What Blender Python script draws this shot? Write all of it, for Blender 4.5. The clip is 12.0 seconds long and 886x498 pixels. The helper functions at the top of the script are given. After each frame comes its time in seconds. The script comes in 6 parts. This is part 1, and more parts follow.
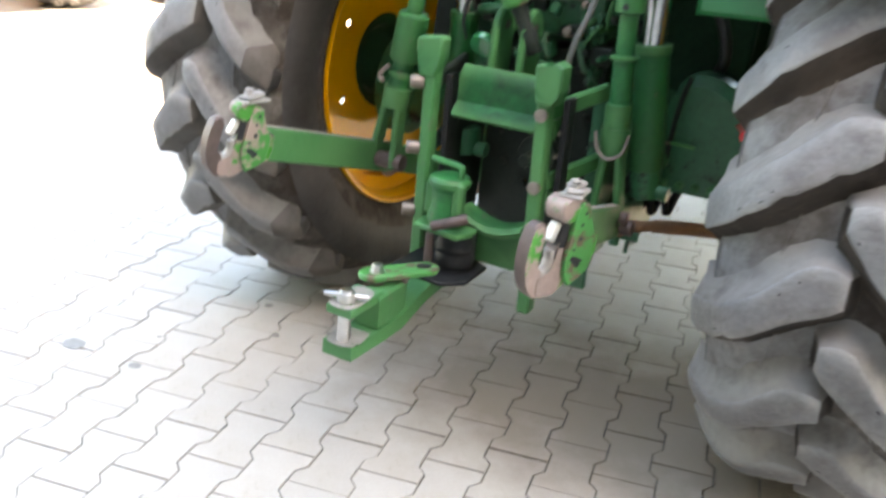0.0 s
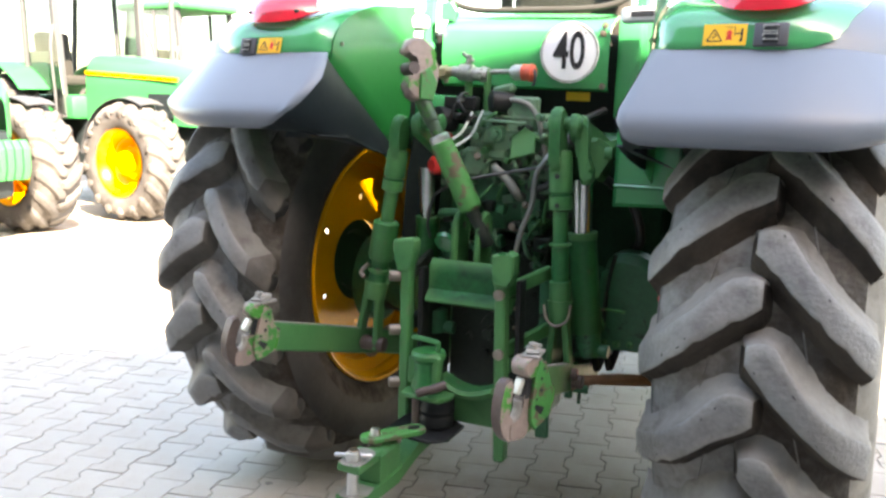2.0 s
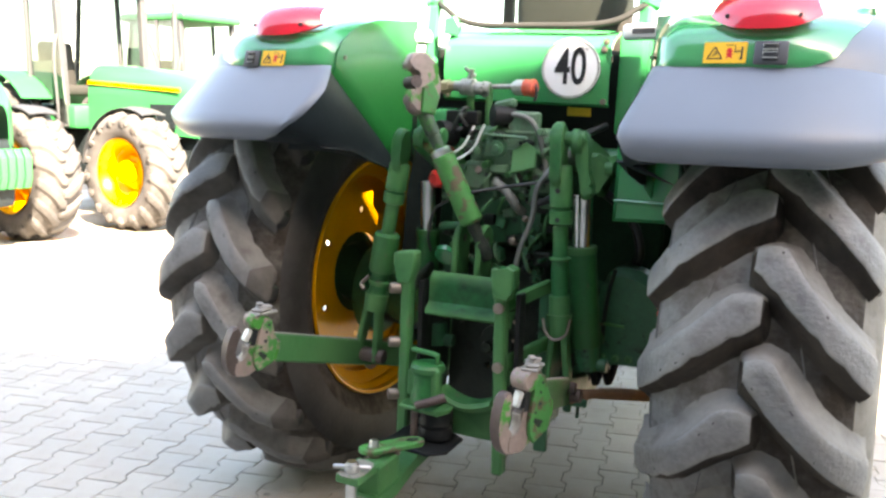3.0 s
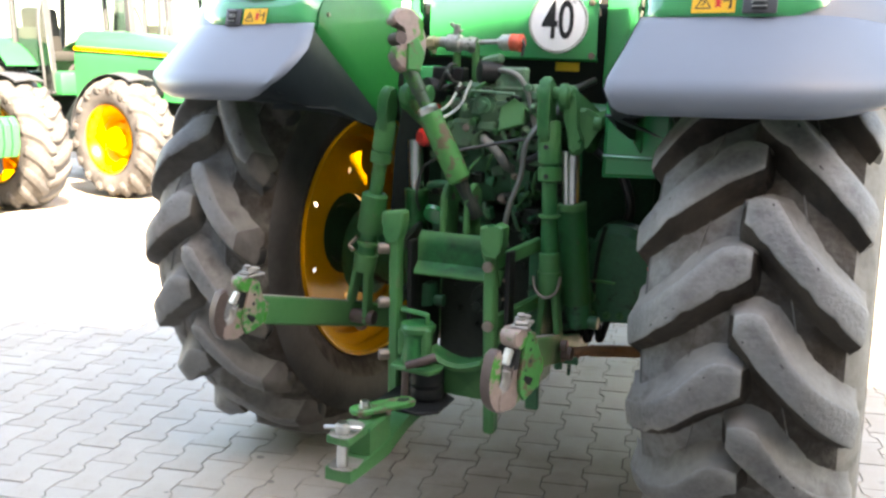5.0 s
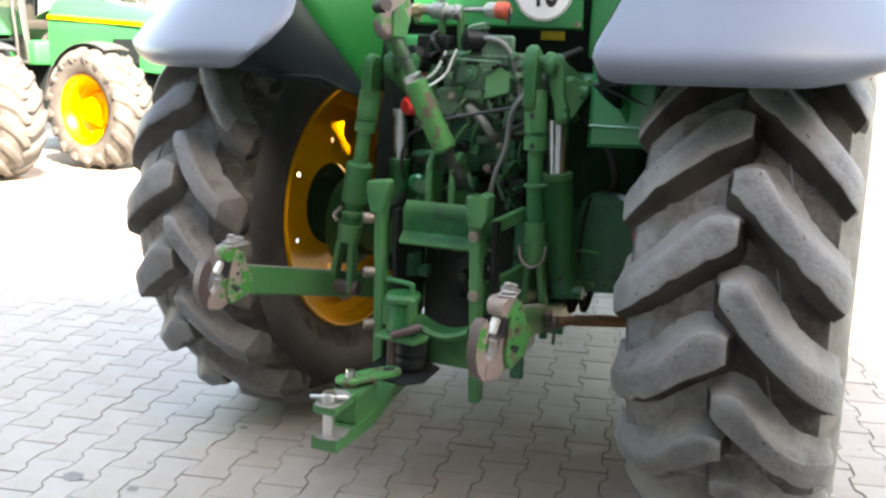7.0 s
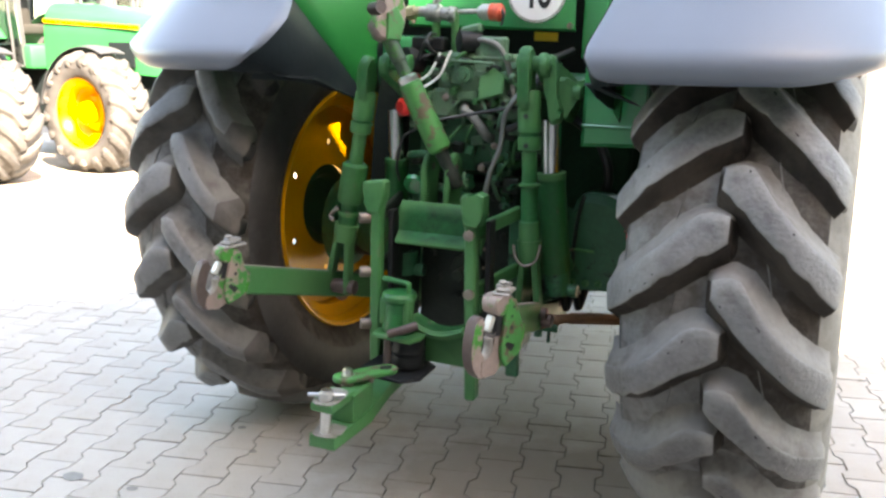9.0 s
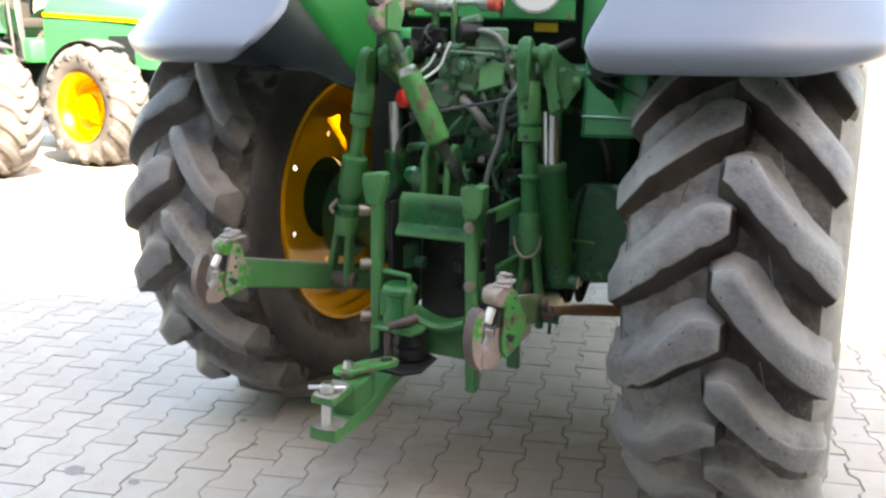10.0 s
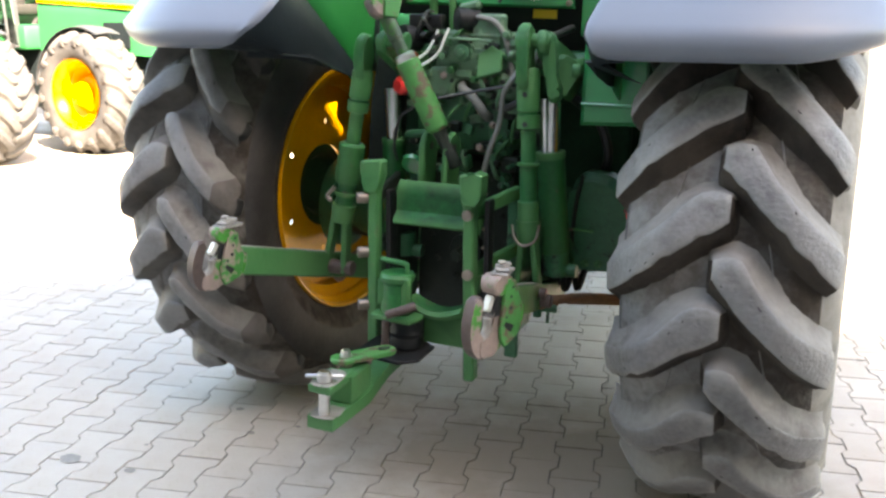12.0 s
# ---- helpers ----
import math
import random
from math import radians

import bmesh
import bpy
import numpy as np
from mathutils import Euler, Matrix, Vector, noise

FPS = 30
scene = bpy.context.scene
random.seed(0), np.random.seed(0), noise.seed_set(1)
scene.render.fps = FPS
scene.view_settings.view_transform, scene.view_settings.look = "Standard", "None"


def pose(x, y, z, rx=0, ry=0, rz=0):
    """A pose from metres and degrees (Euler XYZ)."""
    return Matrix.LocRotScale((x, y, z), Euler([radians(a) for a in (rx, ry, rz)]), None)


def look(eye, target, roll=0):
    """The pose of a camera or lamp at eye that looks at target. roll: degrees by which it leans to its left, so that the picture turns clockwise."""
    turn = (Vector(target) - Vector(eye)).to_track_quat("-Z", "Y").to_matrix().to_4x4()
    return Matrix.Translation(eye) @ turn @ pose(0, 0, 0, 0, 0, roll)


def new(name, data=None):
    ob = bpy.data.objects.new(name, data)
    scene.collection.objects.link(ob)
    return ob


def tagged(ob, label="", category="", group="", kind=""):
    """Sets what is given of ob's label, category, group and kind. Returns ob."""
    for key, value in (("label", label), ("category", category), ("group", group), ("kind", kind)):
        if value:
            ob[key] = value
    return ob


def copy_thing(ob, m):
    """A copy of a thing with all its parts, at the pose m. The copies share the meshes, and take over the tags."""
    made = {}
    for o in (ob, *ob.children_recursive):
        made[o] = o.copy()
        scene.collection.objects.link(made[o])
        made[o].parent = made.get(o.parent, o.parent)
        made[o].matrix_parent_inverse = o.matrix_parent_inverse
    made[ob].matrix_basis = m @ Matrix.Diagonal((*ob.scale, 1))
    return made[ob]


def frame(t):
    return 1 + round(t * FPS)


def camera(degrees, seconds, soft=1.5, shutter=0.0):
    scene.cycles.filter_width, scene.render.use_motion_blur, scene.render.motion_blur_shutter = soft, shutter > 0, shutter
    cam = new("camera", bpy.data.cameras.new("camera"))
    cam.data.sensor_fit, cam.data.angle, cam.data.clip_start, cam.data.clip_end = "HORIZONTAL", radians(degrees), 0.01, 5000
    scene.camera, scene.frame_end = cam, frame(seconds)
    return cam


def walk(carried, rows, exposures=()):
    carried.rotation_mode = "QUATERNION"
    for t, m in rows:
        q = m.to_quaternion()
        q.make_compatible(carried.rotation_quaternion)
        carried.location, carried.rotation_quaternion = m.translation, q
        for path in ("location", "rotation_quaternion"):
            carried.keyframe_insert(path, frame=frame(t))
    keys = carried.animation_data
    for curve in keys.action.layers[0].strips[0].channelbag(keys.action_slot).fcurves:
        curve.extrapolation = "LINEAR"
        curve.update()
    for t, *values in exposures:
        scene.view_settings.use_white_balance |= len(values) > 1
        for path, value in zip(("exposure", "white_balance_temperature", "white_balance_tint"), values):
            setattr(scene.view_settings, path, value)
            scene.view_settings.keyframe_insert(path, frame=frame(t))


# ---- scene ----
cam = camera(50.8, 12.0, soft=2.6, shutter=0.5)
PATH = [
    (0, (1.046, -2.787, 1.422), (0.147, -1.151, 0.703), 4.7),
    (0.5, (1.137, -3.023, 1.458), (0.284, -1.313, 0.87), 2.4),
    (1, (1.149, -3.189, 1.472), (0.284, -1.476, 0.91), -0.4),
    (1.5, (1.187, -3.239, 1.511), (0.33, -1.484, 1.081), 0.0),
    (2, (1.21, -3.27, 1.526), (0.342, -1.498, 1.196), 0.8),
    (2.5, (1.218, -3.284, 1.531), (0.343, -1.513, 1.218), 1.3),
    (3, (1.213, -3.284, 1.529), (0.344, -1.508, 1.226), 1.4),
    (5, (1.22, -3.252, 1.511), (0.368, -1.483, 1.131), 0.5),
    (5.5, (1.216, -3.244, 1.509), (0.372, -1.476, 1.107), 0.4),
    (6, (1.209, -3.245, 1.509), (0.372, -1.476, 1.095), 0.1),
    (6.5, (1.202, -3.246, 1.499), (0.382, -1.473, 1.071), 0.4),
    (7, (1.196, -3.255, 1.498), (0.392, -1.476, 1.062), 0.8),
    (9, (1.213, -3.282, 1.497), (0.415, -1.5, 1.065), 0.5),
    (9.5, (1.21, -3.277, 1.499), (0.407, -1.5, 1.057), 0.2),
    (10, (1.214, -3.274, 1.494), (0.414, -1.496, 1.046), 0.2),
    (10.5, (1.213, -3.268, 1.489), (0.415, -1.492, 1.031), 0.2),
    (11, (1.213, -3.266, 1.491), (0.418, -1.49, 1.027), 0.1),
    (11.5, (1.208, -3.265, 1.488), (0.417, -1.487, 1.025), 0.2),
    (12, (1.201, -3.262, 1.488), (0.412, -1.486, 1.017), 0.4),
]
walk(cam, [(t, look(eye, target, roll)) for t, eye, target, roll in PATH], exposures=[(0, 4.36, 8800, 13), (0.5, 4.18, 8800, 13), (1.2, 3.84, 8800, 13), (2.0, 3.76, 8800, 13), (3.0, 3.70, 8800, 13), (7.0, 3.68, 8800, 13), (9.0, 3.74, 8800, 13), (12, 3.75, 8800, 13)])

# ---------------- light ----------------
SUN_EL, SUN_AZ = radians(41), radians(128)      # azimuth measured from +y towards +x
world = bpy.data.worlds.new("sky_world")
scene.world = world
world.use_nodes = True
wn = world.node_tree.nodes
sky = wn.new("ShaderNodeTexSky")
sky.sky_type, sky.sun_disc = "NISHITA", False
sky.sun_elevation, sky.sun_rotation = SUN_EL, SUN_AZ
wn["Background"].inputs["Strength"].default_value = 0.15
world.node_tree.links.new(sky.outputs["Color"], wn["Background"].inputs["Color"])

sun_lamp = bpy.data.lights.new("sun", "SUN")
sun_lamp.energy, sun_lamp.angle, sun_lamp.color = 5.0, radians(0.6), (1.0, 0.95, 0.87)
sun = new("sun", sun_lamp)
sun_dir = Vector((math.sin(SUN_AZ) * math.cos(SUN_EL), math.cos(SUN_AZ) * math.cos(SUN_EL), math.sin(SUN_EL)))
sun.matrix_world = look(sun_dir * 30, (0, 0, 0))


# ---------------- materials ----------------
def material(name, base, rough=0.5, metal=0.0, vary=0.25, scale=6.0, fine=60.0, bump=0.15, bump_dist=0.003,
             wear=None, wear_amount=0.0, wear_scale=9.0, coat=0.0, per_piece=0.0, dust=None, dust_amount=0.0, rub=None, spec=0.5, coat_rough=0.08, soft=0.03, dust_soft=0.25, brown_patch=None):
    """A surface with variation at two scales, fine relief, and patches of wear or dust."""
    m = bpy.data.materials.new(name)
    m.use_nodes = True
    nt = m.node_tree
    N, L = nt.nodes, nt.links
    b = N["Principled BSDF"]
    co = N.new("ShaderNodeTexCoord")
    big = N.new("ShaderNodeTexNoise")
    big.inputs["Scale"].default_value, big.inputs["Detail"].default_value = scale, 4
    small = N.new("ShaderNodeTexNoise")
    small.inputs["Scale"].default_value, small.inputs["Detail"].default_value = fine, 5
    for t in (big, small):
        L.new(co.outputs["Object"], t.inputs["Vector"])
    add = N.new("ShaderNodeMath")
    add.operation = "MULTIPLY_ADD"
    add.inputs[1].default_value = 0.6
    L.new(big.outputs["Fac"], add.inputs[0])
    half = N.new("ShaderNodeMath")
    half.operation = "MULTIPLY"
    half.inputs[1].default_value = 0.4
    L.new(small.outputs["Fac"], half.inputs[0])
    L.new(half.outputs[0], add.inputs[2])
    last = add.outputs[0]
    if per_piece:
        info = N.new("ShaderNodeObjectInfo")
        isl = N.new("ShaderNodeNewGeometry")
        both = N.new("ShaderNodeMath")
        both.operation = "ADD"
        L.new(info.outputs["Random"], both.inputs[0])
        L.new(isl.outputs["Random Per Island"], both.inputs[1])
        fr = N.new("ShaderNodeMath")
        fr.operation = "FRACT"
        L.new(both.outputs[0], fr.inputs[0])
        pm = N.new("ShaderNodeMath")
        pm.operation = "MULTIPLY_ADD"
        pm.inputs[1].default_value = per_piece
        L.new(fr.outputs[0], pm.inputs[0])
        L.new(last, pm.inputs[2])
        sub = N.new("ShaderNodeMath")
        sub.operation = "SUBTRACT"
        sub.inputs[1].default_value = per_piece / 2
        L.new(pm.outputs[0], sub.inputs[0])
        last = sub.outputs[0]
    ramp = N.new("ShaderNodeValToRGB")
    ramp.color_ramp.elements[0].position, ramp.color_ramp.elements[1].position = 0.25, 0.75
    ramp.color_ramp.elements[0].color = (*[c * (1 - vary) for c in base], 1)
    ramp.color_ramp.elements[1].color = (*[min(1, c * (1 + vary)) for c in base], 1)
    L.new(last, ramp.inputs["Fac"])
    colour = ramp.outputs["Color"]
    rough_out = None
    for tint, amount, sc, blur in ((wear, wear_amount, wear_scale, soft), (dust, dust_amount, 3.0, dust_soft)):
        if tint is None:
            continue
        w = N.new("ShaderNodeTexNoise")
        w.inputs["Scale"].default_value, w.inputs["Detail"].default_value, w.inputs["Roughness"].default_value = sc, 8, 0.65
        L.new(co.outputs["Object"], w.inputs["Vector"])
        wr = N.new("ShaderNodeMapRange")
        edge = 0.72 - 0.4 * amount
        wr.inputs["From Min"].default_value, wr.inputs["From Max"].default_value = edge - blur, edge + blur
        L.new(w.outputs["Fac"], wr.inputs["Value"])
        mx = N.new("ShaderNodeMix")
        mx.data_type = "RGBA"
        L.new(wr.outputs["Result"], mx.inputs["Factor"])
        L.new(colour, mx.inputs["A"])
        mx.inputs["B"].default_value = (*tint, 1)
        colour = mx.outputs["Result"]
        rm = N.new("ShaderNodeMapRange")
        rm.inputs["To Min"].default_value, rm.inputs["To Max"].default_value = rough, 0.8
        L.new(wr.outputs["Result"], rm.inputs["Value"])
        rough_out = rm.outputs["Result"]
    if brown_patch is not None:                            # a darker brown patch with a ragged edge: centre, radii, colour
        (cx, cy), (rx, ry), patch_tint = brown_patch
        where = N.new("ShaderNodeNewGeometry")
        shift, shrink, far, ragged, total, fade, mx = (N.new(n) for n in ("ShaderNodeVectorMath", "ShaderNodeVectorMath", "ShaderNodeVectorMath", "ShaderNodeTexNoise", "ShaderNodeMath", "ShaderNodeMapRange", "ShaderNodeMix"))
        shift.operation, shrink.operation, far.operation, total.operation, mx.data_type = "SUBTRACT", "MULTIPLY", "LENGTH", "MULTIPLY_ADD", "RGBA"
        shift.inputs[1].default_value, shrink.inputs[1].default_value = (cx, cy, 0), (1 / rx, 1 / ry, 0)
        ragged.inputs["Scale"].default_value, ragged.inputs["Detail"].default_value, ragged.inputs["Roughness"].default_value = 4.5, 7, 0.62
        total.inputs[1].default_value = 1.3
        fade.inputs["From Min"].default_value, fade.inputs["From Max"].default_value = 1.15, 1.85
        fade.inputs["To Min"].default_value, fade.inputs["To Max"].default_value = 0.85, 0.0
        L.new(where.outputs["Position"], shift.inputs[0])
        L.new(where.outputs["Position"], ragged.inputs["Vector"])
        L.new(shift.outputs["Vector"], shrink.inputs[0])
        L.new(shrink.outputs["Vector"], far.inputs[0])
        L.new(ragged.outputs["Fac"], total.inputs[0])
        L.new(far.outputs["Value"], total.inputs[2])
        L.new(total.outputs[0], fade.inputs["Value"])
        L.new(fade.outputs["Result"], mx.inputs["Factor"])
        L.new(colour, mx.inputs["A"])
        mx.inputs["B"].default_value = (*patch_tint, 1)
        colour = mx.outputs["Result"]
    if rub is not None:                             # rubbed corners
        geo = N.new("ShaderNodeNewGeometry")
        er = N.new("ShaderNodeMapRange")
        er.inputs["From Min"].default_value, er.inputs["From Max"].default_value = 0.515, 0.60
        L.new(geo.outputs["Pointiness"], er.inputs["Value"])
        em = N.new("ShaderNodeMath")
        em.operation = "MULTIPLY"
        L.new(er.outputs["Result"], em.inputs[0])
        L.new(big.outputs["Fac"], em.inputs[1])
        mx = N.new("ShaderNodeMix")
        mx.data_type = "RGBA"
        L.new(em.outputs[0], mx.inputs["Factor"])
        L.new(colour, mx.inputs["A"])
        mx.inputs["B"].default_value = (*rub, 1)
        colour = mx.outputs["Result"]
    L.new(colour, b.inputs["Base Color"])
    if rough_out is None:
        rm = N.new("ShaderNodeMapRange")
        rm.inputs["To Min"].default_value, rm.inputs["To Max"].default_value = max(0.03, rough * 0.85), min(1, rough * 1.15)
        L.new(small.outputs["Fac"], rm.inputs["Value"])
        rough_out = rm.outputs["Result"]
    L.new(rough_out, b.inputs["Roughness"])
    b.inputs["Metallic"].default_value = metal
    b.inputs["Specular IOR Level"].default_value = spec
    b.inputs["Coat Weight"].default_value = coat
    b.inputs["Coat Roughness"].default_value = coat_rough
    if bump:
        bp = N.new("ShaderNodeBump")
        bp.inputs["Strength"].default_value, bp.inputs["Distance"].default_value = bump, bump_dist
        L.new(small.outputs["Fac"], bp.inputs["Height"])
        L.new(bp.outputs["Normal"], b.inputs["Normal"])
    return m


